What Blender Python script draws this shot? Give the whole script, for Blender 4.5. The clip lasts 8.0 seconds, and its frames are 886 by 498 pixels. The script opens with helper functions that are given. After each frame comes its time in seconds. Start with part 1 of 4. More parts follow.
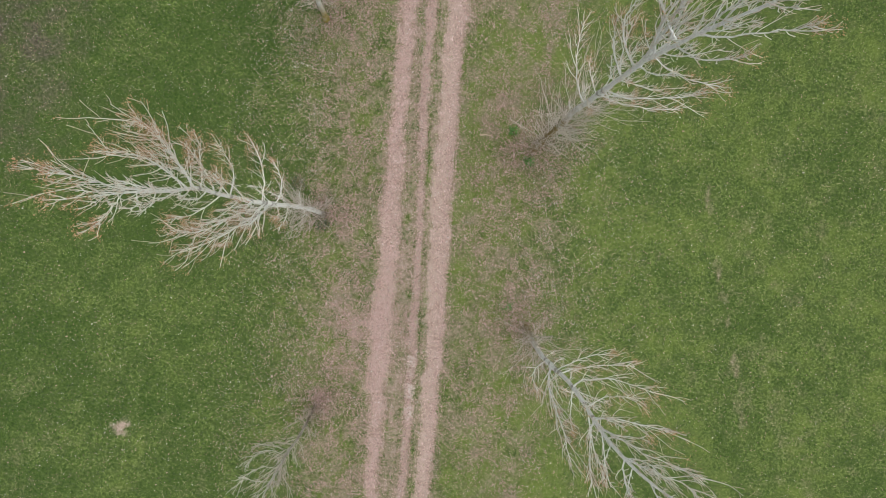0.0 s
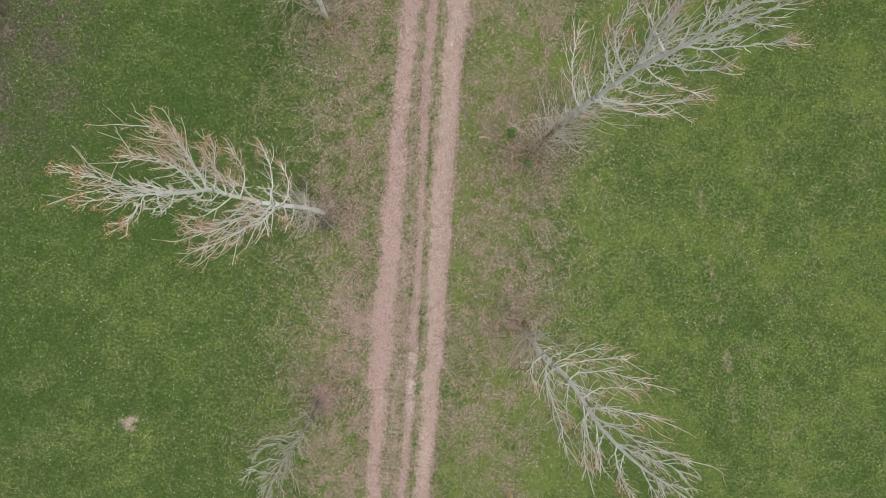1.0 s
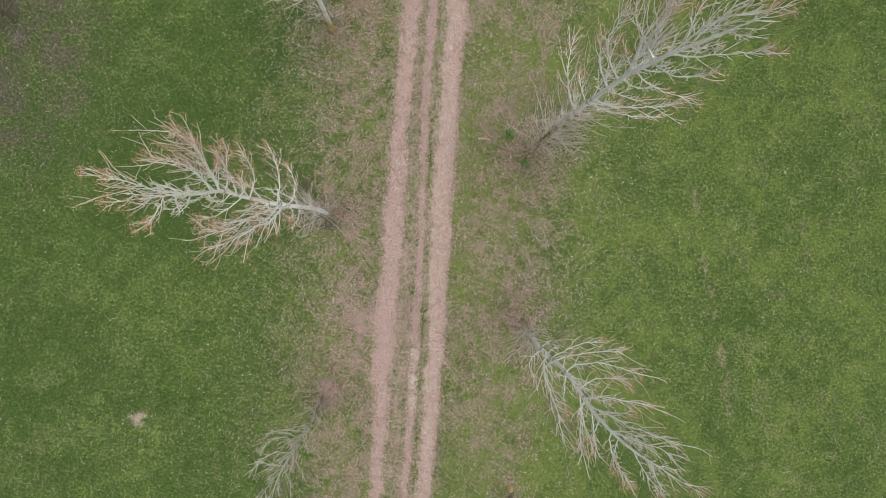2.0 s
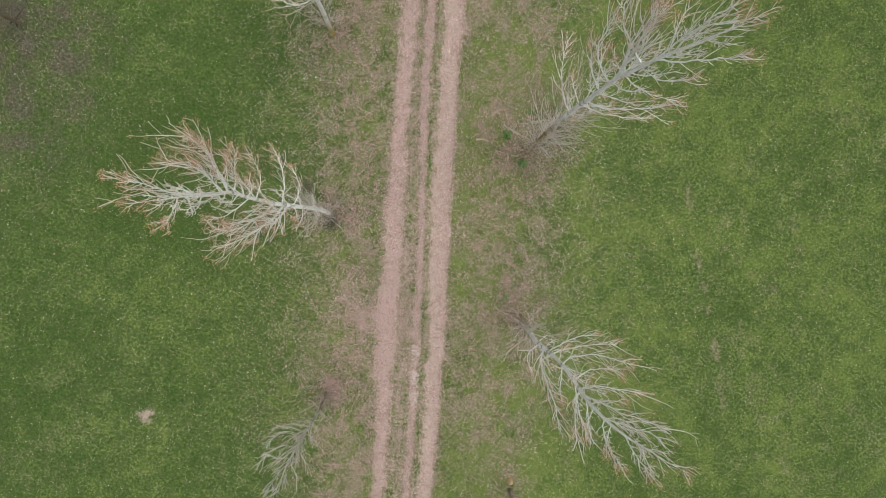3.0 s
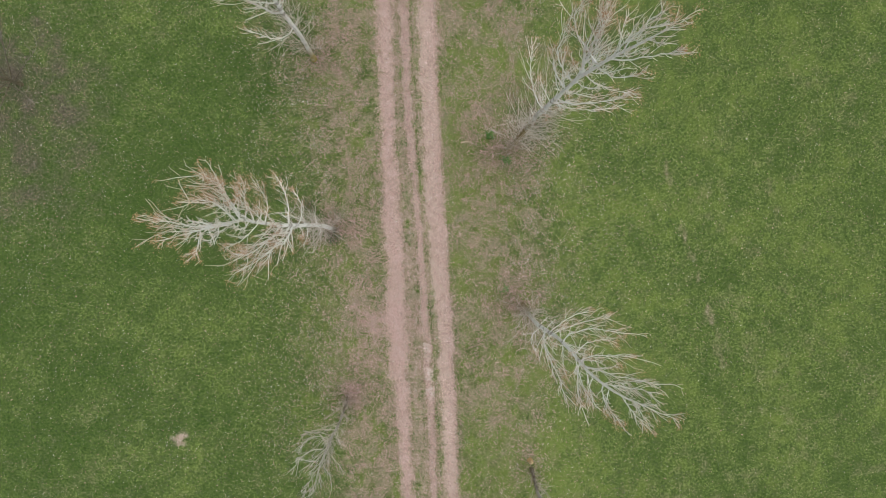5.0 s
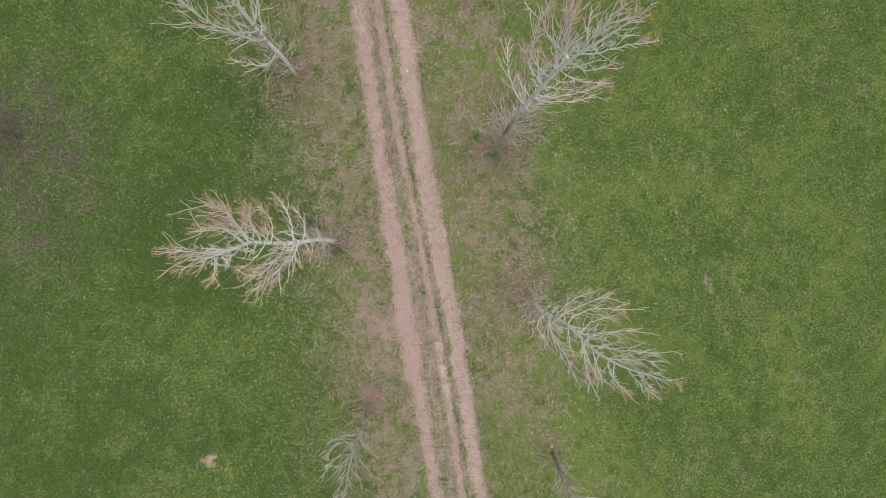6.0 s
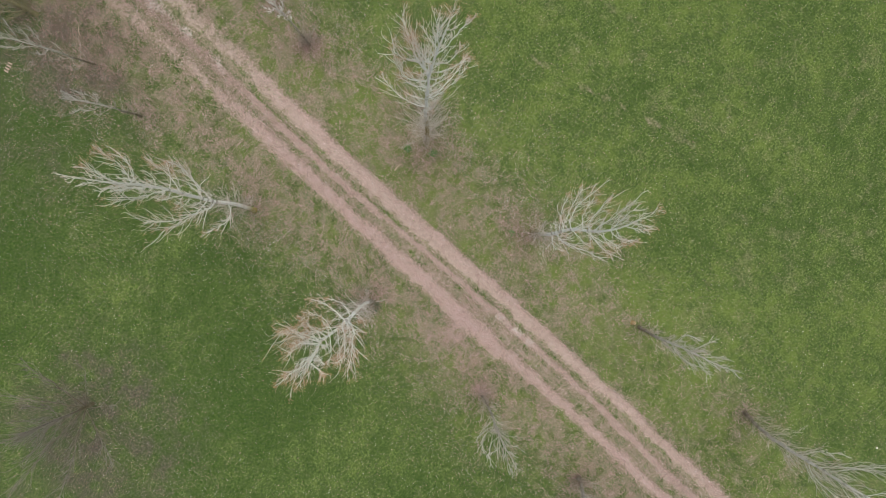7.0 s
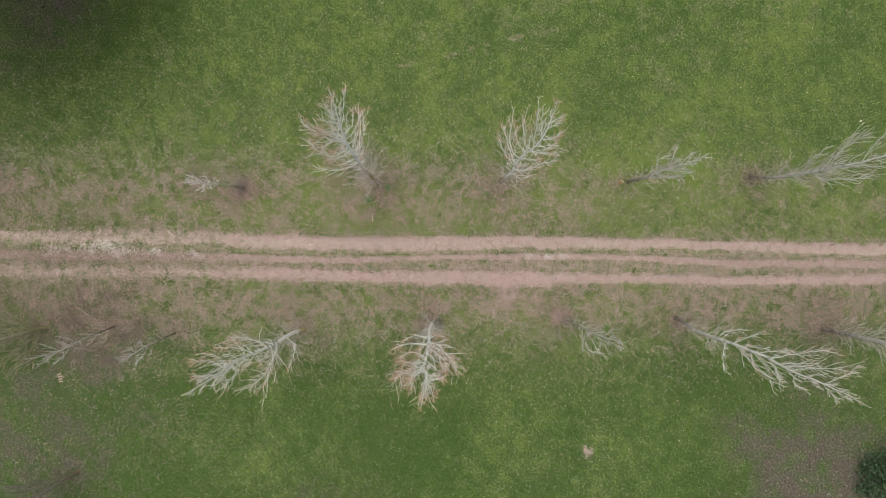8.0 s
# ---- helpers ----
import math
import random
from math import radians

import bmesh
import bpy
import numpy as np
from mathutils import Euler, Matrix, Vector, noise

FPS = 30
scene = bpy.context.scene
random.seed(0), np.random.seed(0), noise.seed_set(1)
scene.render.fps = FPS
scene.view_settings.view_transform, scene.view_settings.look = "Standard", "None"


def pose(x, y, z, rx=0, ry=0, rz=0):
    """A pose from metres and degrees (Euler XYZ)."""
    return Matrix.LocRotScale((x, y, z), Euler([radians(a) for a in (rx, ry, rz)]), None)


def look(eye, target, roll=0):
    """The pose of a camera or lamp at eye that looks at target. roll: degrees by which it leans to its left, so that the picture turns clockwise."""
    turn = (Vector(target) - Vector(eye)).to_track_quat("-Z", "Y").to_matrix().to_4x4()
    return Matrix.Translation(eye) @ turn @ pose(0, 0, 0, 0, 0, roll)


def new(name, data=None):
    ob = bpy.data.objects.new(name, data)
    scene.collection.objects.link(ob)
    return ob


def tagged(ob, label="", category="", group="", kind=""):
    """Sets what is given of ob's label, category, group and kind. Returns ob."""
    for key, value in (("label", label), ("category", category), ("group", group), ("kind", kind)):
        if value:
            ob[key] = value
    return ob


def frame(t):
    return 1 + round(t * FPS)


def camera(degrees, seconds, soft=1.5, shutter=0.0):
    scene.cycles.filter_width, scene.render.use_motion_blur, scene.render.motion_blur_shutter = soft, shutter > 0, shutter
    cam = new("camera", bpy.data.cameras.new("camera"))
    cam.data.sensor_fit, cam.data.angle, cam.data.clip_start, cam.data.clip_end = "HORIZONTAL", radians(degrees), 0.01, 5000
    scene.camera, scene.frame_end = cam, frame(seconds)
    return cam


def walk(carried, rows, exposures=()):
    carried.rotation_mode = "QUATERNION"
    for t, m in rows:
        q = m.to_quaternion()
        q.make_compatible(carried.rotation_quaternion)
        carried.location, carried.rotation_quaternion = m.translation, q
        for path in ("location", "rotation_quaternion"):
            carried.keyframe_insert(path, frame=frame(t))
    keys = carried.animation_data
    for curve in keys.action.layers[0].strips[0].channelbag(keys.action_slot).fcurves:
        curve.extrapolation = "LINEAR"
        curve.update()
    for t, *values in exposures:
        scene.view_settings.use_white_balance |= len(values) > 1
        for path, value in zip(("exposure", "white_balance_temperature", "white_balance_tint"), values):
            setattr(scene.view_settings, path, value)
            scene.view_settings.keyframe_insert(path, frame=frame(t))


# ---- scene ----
cam = camera(69.4, 8.0, soft=0.7)
# seconds, eye (m), turns (degrees) from a camera that looks straight down with +y up the picture
PATH = [
    (0.0, 0.141, 0.275, 22.347, -2.218, -0.386, 4.393),
    (0.5, 0.117, 0.272, 22.663, -2.217, -0.441, 4.375),
    (1.0, 0.070, 0.254, 22.953, -2.171, -0.526, 4.352),
    (1.5, 0.031, 0.233, 23.246, -2.165, -0.590, 4.236),
    (3.0, 0.000, 0.177, 24.098, -2.135, -0.689, 3.634),
    (3.5, 0.004, 0.151, 24.384, -2.140, -0.742, 3.152),
    (4.0, 0.028, 0.150, 24.704, -2.087, -0.748, 1.838),
    (4.5, 0.030, 0.182, 25.027, -2.028, -0.834, -0.453),
    (4.7, 0.035, 0.190, 25.160, -2.000, -0.870, -1.313),
    (5.8, 0.012, 0.195, 25.990, -1.826, -1.064, -7.516),
    (6.0, 0.012, 0.203, 26.144, -1.790, -1.100, -9.295),
    (6.2, -0.005, 0.215, 26.720, -1.620, -1.210, -15.896),
    (6.3, -0.011, 0.218, 26.980, -1.600, -1.290, -19.250),
    (6.5, -0.031, 0.232, 27.657, -1.351, -1.350, -26.312),
    (6.8, -0.090, 0.230, 28.650, -0.915, -1.490, -39.493),
    (7.0, -0.140, 0.221, 29.334, -0.618, -1.500, -48.156),
    (7.2, -0.203, 0.171, 30.024, -0.265, -1.397, -57.139),
    (7.5, -0.311, 0.100, 31.184, 0.264, -1.132, -69.733),
    (7.8, -0.429, 0.116, 32.251, 0.548, -0.815, -80.875),
    (8.0, -0.503, 0.141, 33.109, 0.746, -0.536, -89.621),
]
walk(cam, [(t, pose(x, y, z, rx, ry, rz)) for t, x, y, z, rx, ry, rz in PATH], exposures=((0.0, 0.45), (4.5, 0.46), (6.0, 0.45), (8.0, 0.45)))

# ---- overcast daylight ----
SUN_ELEVATION, SUN_TURN = radians(77), radians(75)
world = bpy.data.worlds.new("overcast_sky")
scene.world = world
world.use_nodes = True
wn = world.node_tree
sky = wn.nodes.new("ShaderNodeTexSky")
sky.sky_type, sky.sun_disc = "NISHITA", False
sky.sun_elevation, sky.sun_rotation = SUN_ELEVATION, SUN_TURN
sky.air_density, sky.dust_density, sky.ozone_density = 1.0, 6.0, 1.0
cloud = wn.nodes.new("ShaderNodeHueSaturation")
cloud.inputs["Saturation"].default_value = 0.12
wn.links.new(sky.outputs[0], cloud.inputs["Color"])
wn.links.new(cloud.outputs[0], wn.nodes["Background"].inputs["Color"])
wn.nodes["Background"].inputs["Strength"].default_value = 0.138
sun_data = bpy.data.lights.new("sun", "SUN")
sun_data.energy, sun_data.angle, sun_data.color = 0.5, radians(80), (1.0, 0.98, 0.955)
sun = new("sun", sun_data)
sun.matrix_basis = look((0, 0, 60), Vector((0, 0, 60)) - Vector((math.sin(SUN_TURN) * math.cos(SUN_ELEVATION), math.cos(SUN_TURN) * math.cos(SUN_ELEVATION), math.sin(SUN_ELEVATION))))


# ---- materials ----
def material(name, rough=0.85, spec=0.25):
    m = bpy.data.materials.new(name)
    m.use_nodes = True
    n = m.node_tree.nodes["Principled BSDF"]
    n.inputs["Roughness"].default_value = rough
    n.inputs["Specular IOR Level"].default_value = spec
    return m, m.node_tree, n


def node(t, kind, **inputs):
    n = t.nodes.new(kind)
    for k, v in inputs.items():
        n.inputs[k].default_value = v
    return n


def coords(t, kind="Object"):
    return t.nodes.new("ShaderNodeTexCoord").outputs[kind]


def noise_tex(t, where, scale, detail=4.0, rough=0.6):
    n = node(t, "ShaderNodeTexNoise", Scale=scale, Detail=detail, Roughness=rough)
    t.links.new(where, n.inputs["Vector"])
    return n.outputs["Fac"]


def ramp(t, fac, *stops):
    n = t.nodes.new("ShaderNodeValToRGB")
    e = n.color_ramp.elements
    while len(e) < len(stops):
        e.new(0.5)
    for el, (at, c) in zip(e, stops):
        el.position, el.color = at, (*c, 1)
    t.links.new(fac, n.inputs[0])
    return n.outputs[0]


def mix(t, fac, a, b):
    n = t.nodes.new("ShaderNodeMix")
    n.data_type = "RGBA"
    for sock, v in ((n.inputs[0], fac), (n.inputs[6], a), (n.inputs[7], b)):
        if isinstance(v, bpy.types.NodeSocket):
            t.links.new(v, sock)
        elif isinstance(v, tuple):
            sock.default_value = (*v, 1)
        else:
            sock.default_value = v
    return n.outputs[2]


def calc(t, op, a, b, clamp=False):
    n = t.nodes.new("ShaderNodeMath")
    n.operation, n.use_clamp = op, clamp
    for sock, v in zip(n.inputs, (a, b)):
        if isinstance(v, bpy.types.NodeSocket):
            t.links.new(v, sock)
        else:
            sock.default_value = v
    return n.outputs[0]


def bump(t, shader, height, strength, distance):
    n = node(t, "ShaderNodeBump", Strength=strength, Distance=distance)
    t.links.new(height, n.inputs["Height"])
    t.links.new(n.outputs[0], shader.inputs["Normal"])


def attr(t, name):
    n = t.nodes.new("ShaderNodeAttribute")
    n.attribute_name = name
    return n.outputs["Fac"]


def sharpen(t, mask, wobble, low, high, amount=0.5):
    """A soft mask, broken up by a noise and cut to a ragged edge."""
    v = calc(t, "ADD", mask, calc(t, "MULTIPLY", calc(t, "SUBTRACT", wobble, 0.5), amount))
    n = node(t, "ShaderNodeMapRange")
    n.interpolation_type = "SMOOTHSTEP"
    n.inputs["From Min"].default_value, n.inputs["From Max"].default_value = low, high
    t.links.new(v, n.inputs["Value"])
    return n.outputs[0]


def ground_material():
    m, t, s = material("meadow_ground", 0.95, 0.1)
    at = coords(t)
    fine, mid = noise_tex(t, at, 10, 6, 0.75), noise_tex(t, at, 2.6, 6, 0.65)
    speck = noise_tex(t, at, 60, 3, 0.8)
    green = ramp(t, fine, (0.38, (0.030, 0.053, 0.013)), (0.5, (0.061, 0.100, 0.021)), (0.62, (0.155, 0.198, 0.066)))
    green = mix(t, ramp(t, mid, (0.42, (0, 0, 0)), (0.62, (0.42, 0.42, 0.42))), green, (0.092, 0.118, 0.040))
    lush = attr(t, "lush")
    green = mix(t, calc(t, "MULTIPLY", calc(t, "SUBTRACT", 0.5, lush), 1.1, True), green, (0.026, 0.060, 0.010))
    green = mix(t, calc(t, "MULTIPLY", calc(t, "SUBTRACT", lush, 0.5), 1.0, True), green, (0.138, 0.184, 0.040))
    straw = ramp(t, fine, (0.34, (0.078, 0.082, 0.036)), (0.5, (0.168, 0.153, 0.092)), (0.66, (0.305, 0.262, 0.194)))
    base = mix(t, sharpen(t, attr(t, "dry"), mix(t, 0.5, fine, mid), 0.15, 0.95, 1.4), green, straw)
    brown = ramp(t, fine, (0.32, (0.039, 0.035, 0.025)), (0.5, (0.084, 0.072, 0.054)), (0.68, (0.168, 0.144, 0.116)))
    base = mix(t, sharpen(t, attr(t, "bare"), mix(t, 0.5, fine, mid), 0.12, 1.0, 1.5), base, brown)
    soil = ramp(t, mix(t, 0.5, speck, fine), (0.36, (0.170, 0.118, 0.094)), (0.5, (0.290, 0.216, 0.180)), (0.64, (0.440, 0.335, 0.282)))
    soil = mix(t, ramp(t, mid, (0.35, (0, 0, 0)), (0.62, (0.8, 0.8, 0.8))), soil, (0.365, 0.286, 0.245))
    base = mix(t, sharpen(t, attr(t, "dirt"), mix(t, 0.65, fine, mid), 0.16, 0.86, 2.0), base, soil)
    chalk = ramp(t, speck, (0.3, (0.36, 0.31, 0.27)), (0.7, (0.60, 0.54, 0.48)))
    base = mix(t, sharpen(t, attr(t, "pale"), mix(t, 0.75, mid, fine), 0.25, 0.8, 2.8), base, chalk)
    t.links.new(base, s.inputs["Base Color"])
    bump(t, s, mix(t, 0.5, fine, speck), 0.7, 0.04)
    return m


def tinted(name, rough, *stops, second=None):
    """A material whose colour runs along the attribute 'tint'; a second ramp by the attribute 'kind'."""
    m, t, s = material(name, rough, 0.3)
    c = ramp(t, attr(t, "tint"), *stops)
    if second:
        c = mix(t, attr(t, "kind"), c, ramp(t, attr(t, "tint"), *second))
    grain = noise_tex(t, coords(t), 60, 3)
    c = mix(t, calc(t, "MULTIPLY", grain, 0.25), c, (0.09, 0.08, 0.05))
    t.links.new(c, s.inputs["Base Color"])
    return m


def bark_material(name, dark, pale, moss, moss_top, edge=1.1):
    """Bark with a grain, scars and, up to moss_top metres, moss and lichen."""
    m, t, s = material(name, 0.85, 0.2)
    at = coords(t)
    stretched = node(t, "ShaderNodeMapping")
    stretched.inputs["Scale"].default_value = (1, 1, 0.35)
    t.links.new(at, stretched.inputs["Vector"])
    grain, patch, scar = noise_tex(t, stretched.outputs[0], 45, 5, 0.7), noise_tex(t, at, 4, 4), noise_tex(t, stretched.outputs[0], 14, 3)
    c = ramp(t, grain, (0.3, dark), (0.5, pale), (0.8, tuple(min(1, v * 1.25) for v in pale)))
    c = mix(t, ramp(t, scar, (0.6, (0, 0, 0)), (0.7, (0.45, 0.45, 0.45))), c, tuple(v * 0.35 for v in pale))
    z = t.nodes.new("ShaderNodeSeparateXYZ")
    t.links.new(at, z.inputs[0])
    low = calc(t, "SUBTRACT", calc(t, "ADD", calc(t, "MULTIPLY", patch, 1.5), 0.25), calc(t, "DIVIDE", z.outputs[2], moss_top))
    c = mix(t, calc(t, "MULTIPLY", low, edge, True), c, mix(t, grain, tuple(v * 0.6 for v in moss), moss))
    t.links.new(c, s.inputs["Base Color"])
    bump(t, s, grain, 0.5, 0.01)
    return m


GROUND = ground_material()
GRASS = tinted("grass_blades", 0.6, (0.0, (0.027, 0.056, 0.010)), (0.5, (0.073, 0.131, 0.020)), (1.0, (0.186, 0.258, 0.058)),
               second=((0.0, (0.15, 0.13, 0.06)), (1.0, (0.46, 0.40, 0.27))))
LEAVES = tinted("fallen_leaves", 0.8, (0.0, (0.17, 0.105, 0.085)), (0.4, (0.48, 0.312, 0.290)), (1.0, (0.72, 0.555, 0.510)),
                second=((0.0, (0.30, 0.28, 0.24)), (1.0, (0.72, 0.70, 0.655))))
DEAD = tinted("dead_leaves", 0.75, (0.0, (0.24, 0.12, 0.065)), (0.6, (0.46, 0.26, 0.155)), (1.0, (0.60, 0.42, 0.30)))
LITTER = tinted("brown_litter_leaves", 0.8, (0.0, (0.18, 0.12, 0.10)), (0.6, (0.41, 0.285, 0.255)), (1.0, (0.66, 0.50, 0.46)))
IVY = tinted("ivy_leaves", 0.45, (0.0, (0.010, 0.030, 0.012)), (0.6, (0.032, 0.078, 0.032)), (1.0, (0.12, 0.19, 0.085)))
YEW = tinted("evergreen_needles", 0.7, (0.0, (0.006, 0.014, 0.005)), (0.6, (0.014, 0.030, 0.010)), (1.0, (0.030, 0.055, 0.018)))
FRESH = tinted("fresh_leaves", 0.5, (0.0, (0.04, 0.11, 0.02)), (1.0, (0.11, 0.30, 0.05)))
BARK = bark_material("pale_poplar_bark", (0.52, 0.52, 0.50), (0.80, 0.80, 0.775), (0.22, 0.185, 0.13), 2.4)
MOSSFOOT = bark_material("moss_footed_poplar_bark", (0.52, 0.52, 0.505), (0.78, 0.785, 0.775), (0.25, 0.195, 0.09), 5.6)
BRUSH = bark_material("brown_brush_twigs", (0.33, 0.29, 0.245), (0.54, 0.49, 0.435), (0.36, 0.30, 0.24), 3.0)
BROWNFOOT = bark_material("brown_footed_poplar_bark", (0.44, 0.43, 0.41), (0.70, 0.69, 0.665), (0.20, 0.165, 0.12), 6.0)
RUSTTWIG = bark_material("rusty_twig_ends", (0.44, 0.365, 0.31), (0.68, 0.585, 0.51), (0.36, 0.29, 0.22), 3.0)
DULLTWIG = bark_material("dull_grey_brown_twigs", (0.42, 0.40, 0.37), (0.64, 0.61, 0.565), (0.33, 0.28, 0.225), 4.0)
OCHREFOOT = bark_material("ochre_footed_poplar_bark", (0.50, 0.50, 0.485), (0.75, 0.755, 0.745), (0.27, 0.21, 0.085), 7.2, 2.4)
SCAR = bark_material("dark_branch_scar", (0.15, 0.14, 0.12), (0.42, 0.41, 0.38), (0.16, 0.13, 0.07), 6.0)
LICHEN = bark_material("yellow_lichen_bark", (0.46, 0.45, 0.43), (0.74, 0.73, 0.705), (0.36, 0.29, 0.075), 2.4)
TWIG = bark_material("grey_twig_bark", (0.54, 0.52, 0.49), (0.78, 0.76, 0.725), (0.40, 0.35, 0.29), 2.6)
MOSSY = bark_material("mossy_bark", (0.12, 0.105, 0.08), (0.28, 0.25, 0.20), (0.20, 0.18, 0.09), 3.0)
SAPLING = bark_material("sapling_bark", (0.30, 0.28, 0.245), (0.50, 0.48, 0.44), (0.17, 0.14, 0.09), 4.5)
OLIVE = bark_material("olive_mossy_twigs", (0.11, 0.098, 0.068), (0.31, 0.285, 0.19), (0.25, 0.235, 0.12), 5.0)
GREYWOOD = bark_material("grey_brown_bark", (0.10, 0.09, 0.075), (0.24, 0.215, 0.185), (0.15, 0.13, 0.075), 3.0)
DRYWOOD = bark_material("dry_bleached_wood", (0.36, 0.29, 0.22), (0.60, 0.50, 0.40), (0.45, 0.36, 0.26), 0.5)
PALEWOOD = bark_material("pale_salmon_board", (0.42, 0.31, 0.25), (0.60, 0.47, 0.39), (0.5, 0.38, 0.31), 0.3)
ORANGE = bark_material("orange_rotten_wood", (0.27, 0.21, 0.14), (0.45, 0.34, 0.20), (0.44, 0.30, 0.12), 0.3)


# ---- noise and masks of the ground ----
TABLE = np.random.default_rng(11).random((256, 256))


def field(x, y, size, seed=0, octaves=3):
    """Smooth noise from 0 to 1, with lumps of that size in metres."""
    x, y = np.asarray(x, float) / size + seed * 17.3, np.asarray(y, float) / size + seed * 41.7
    total, weight, sum_w = 0, 1.0, 0.0
    for _ in range(octaves):
        i, j = np.floor(x).astype(int), np.floor(y).astype(int)
        u, v = x - i, y - j
        u, v = u * u * (3 - 2 * u), v * v * (3 - 2 * v)
        a, b = TABLE[i & 255, j & 255], TABLE[(i + 1) & 255, j & 255]
        c, d = TABLE[i & 255, (j + 1) & 255], TABLE[(i + 1) & 255, (j + 1) & 255]
        total = total + weight * ((a * (1 - u) + b * u) * (1 - v) + (c * (1 - u) + d * u) * v)
        sum_w += weight
        x, y, weight = x * 2.03 + 5.1, y * 2.03 + 9.7, weight * 0.5
    return total / sum_w


def step(v, a, b):
    v = np.clip((v - a) / (b - a), 0, 1)
    return v * v * (3 - 2 * v)


TRACK_Y = (-22, -14, -8.6, -4.3, 0, 4.3, 8, 15.5, 21)
RIGHT_RUT = (0.05, 0.22, 0.34, 0.27, 0.18, 0.18, 0.25, 0.47, 0.42)
RIGHT_HALF = (0.29, 0.23, 0.27, 0.31, 0.38, 0.36, 0.36, 0.38, 0.36)
MID_STRIP = (-0.74, -0.66, -0.38, -0.46, -0.53, -0.66, -0.62, -0.56, -0.50)
MID_HALF = (0.22, 0.18, 0.15, 0.17, 0.13, 0.16, 0.16, 0.30, 0.26)
LEFT_RUT = (-1.52, -1.61, -1.53, -1.60, -1.55, -1.52, -1.38, -1.36, -1.33)
LEFT_HALF = (0.25, 0.24, 0.25, 0.38, 0.34, 0.30, 0.32, 0.29, 0.34)
LINE_Y, LINE_X = (-7, -4.5, -2.8, -0.5, 3, 6), (11.5, 11.2, 10.64, 10.0, 9.27, 8.6)


def along(y, table):
    return np.interp(y, TRACK_Y, table)


def strip(x, y, centre, half, soft=0.3):
    wob = (field(x, y, 1.1, 3, 5) - 0.5) * 0.3
    return 1 - step(np.abs(x + wob - along(y, centre)), along(y, half) - soft * 0.7, along(y, half) + soft * 0.7)


def disc(x, y, cx, cy, r, soft=0.8, ragged=0.9, stretch=1.0):
    d = np.hypot(x - cx, (y - cy) / stretch) + (field(x, y, 0.35 + 0.5 * r, 5, 4) - 0.5) * ragged * 2 * r
    return 1 - step(d, r * (1 - soft), r * (1 + soft))


TREE_FEET = ((-3.85, 0.45, 0.9), (2.95, 3.2, 1.5), (3.25, -3.0, 1.1), (-3.45, -6.1, 0.9), (-4.1, 6.8, 1.1), (3.48, -9.5, 0.5), (3.88, -16.4, 1.1),
             (-3.87, -12.2, 0.9), (-3.9, -19.6, 1.3), (2.95, 10.0, 1.0), (-4.4, 19.3, 2.4), (-4.15, 16.7, 1.6), (-4.3, 13.4, 0.8), (3.4, 22.3, 0.7), (3.3, 12.2, 0.8))
# brown litter; the disc at (13.0, 21.0) also paints in the evergreen's deep shade
BROWN_AND_SHADE_AREAS = ((-16.4, 5.8, 4.4, 0.9), (-4.6, 18.8, 2.9, 0.95), (-4.2, 15.6, 1.4, 0.7), (-12.5, -19.8, 4.6, 1.25), (-10.5, 20.0, 4.2, 0.8), (-9.0, 15.5, 2.2, 0.5), (-4.0, 20.5, 6.0, 0.45), (13.0, 21.0, 4.2, 0.9), (3.9, 4.6, 1.2, 0.5))
PALE_SPOTS = ((-0.05, 17.4, 0.34), (-0.3, 16.4, 0.26), (-0.2, 19.9, 0.26), (-0.36, 14.7, 0.2), (-0.42, 12.6, 0.17), (-0.44, -4.7, 0.17), (-0.44, -5.6, 0.14), (-0.42, -6.4, 0.12))
GREEN_SPOTS = ((1.98, 5.4, 0.5), (1.9, 9.3, 0.8), (2.1, 6.9, 0.6), (2.2, -1.9, 0.35), (3.5, -2.5, 0.2), (4.2, -1.9, 0.25), (1.6, 12.0, 0.7))


def groove(x, y):
    """The narrow grassy furrow between the middle strip and one rut; its shadow line is also painted in dark green."""
    return np.exp(-(((x - along(y, MID_STRIP) - along(y, MID_HALF) - 0.06) / 0.055) ** 2)) * (np.abs(y) < 20) * (0.1 + 0.8 * step(field(x, y, 0.9, 41), 0.36, 0.64)) * (1 - 0.45 * step(y, 5, 11))


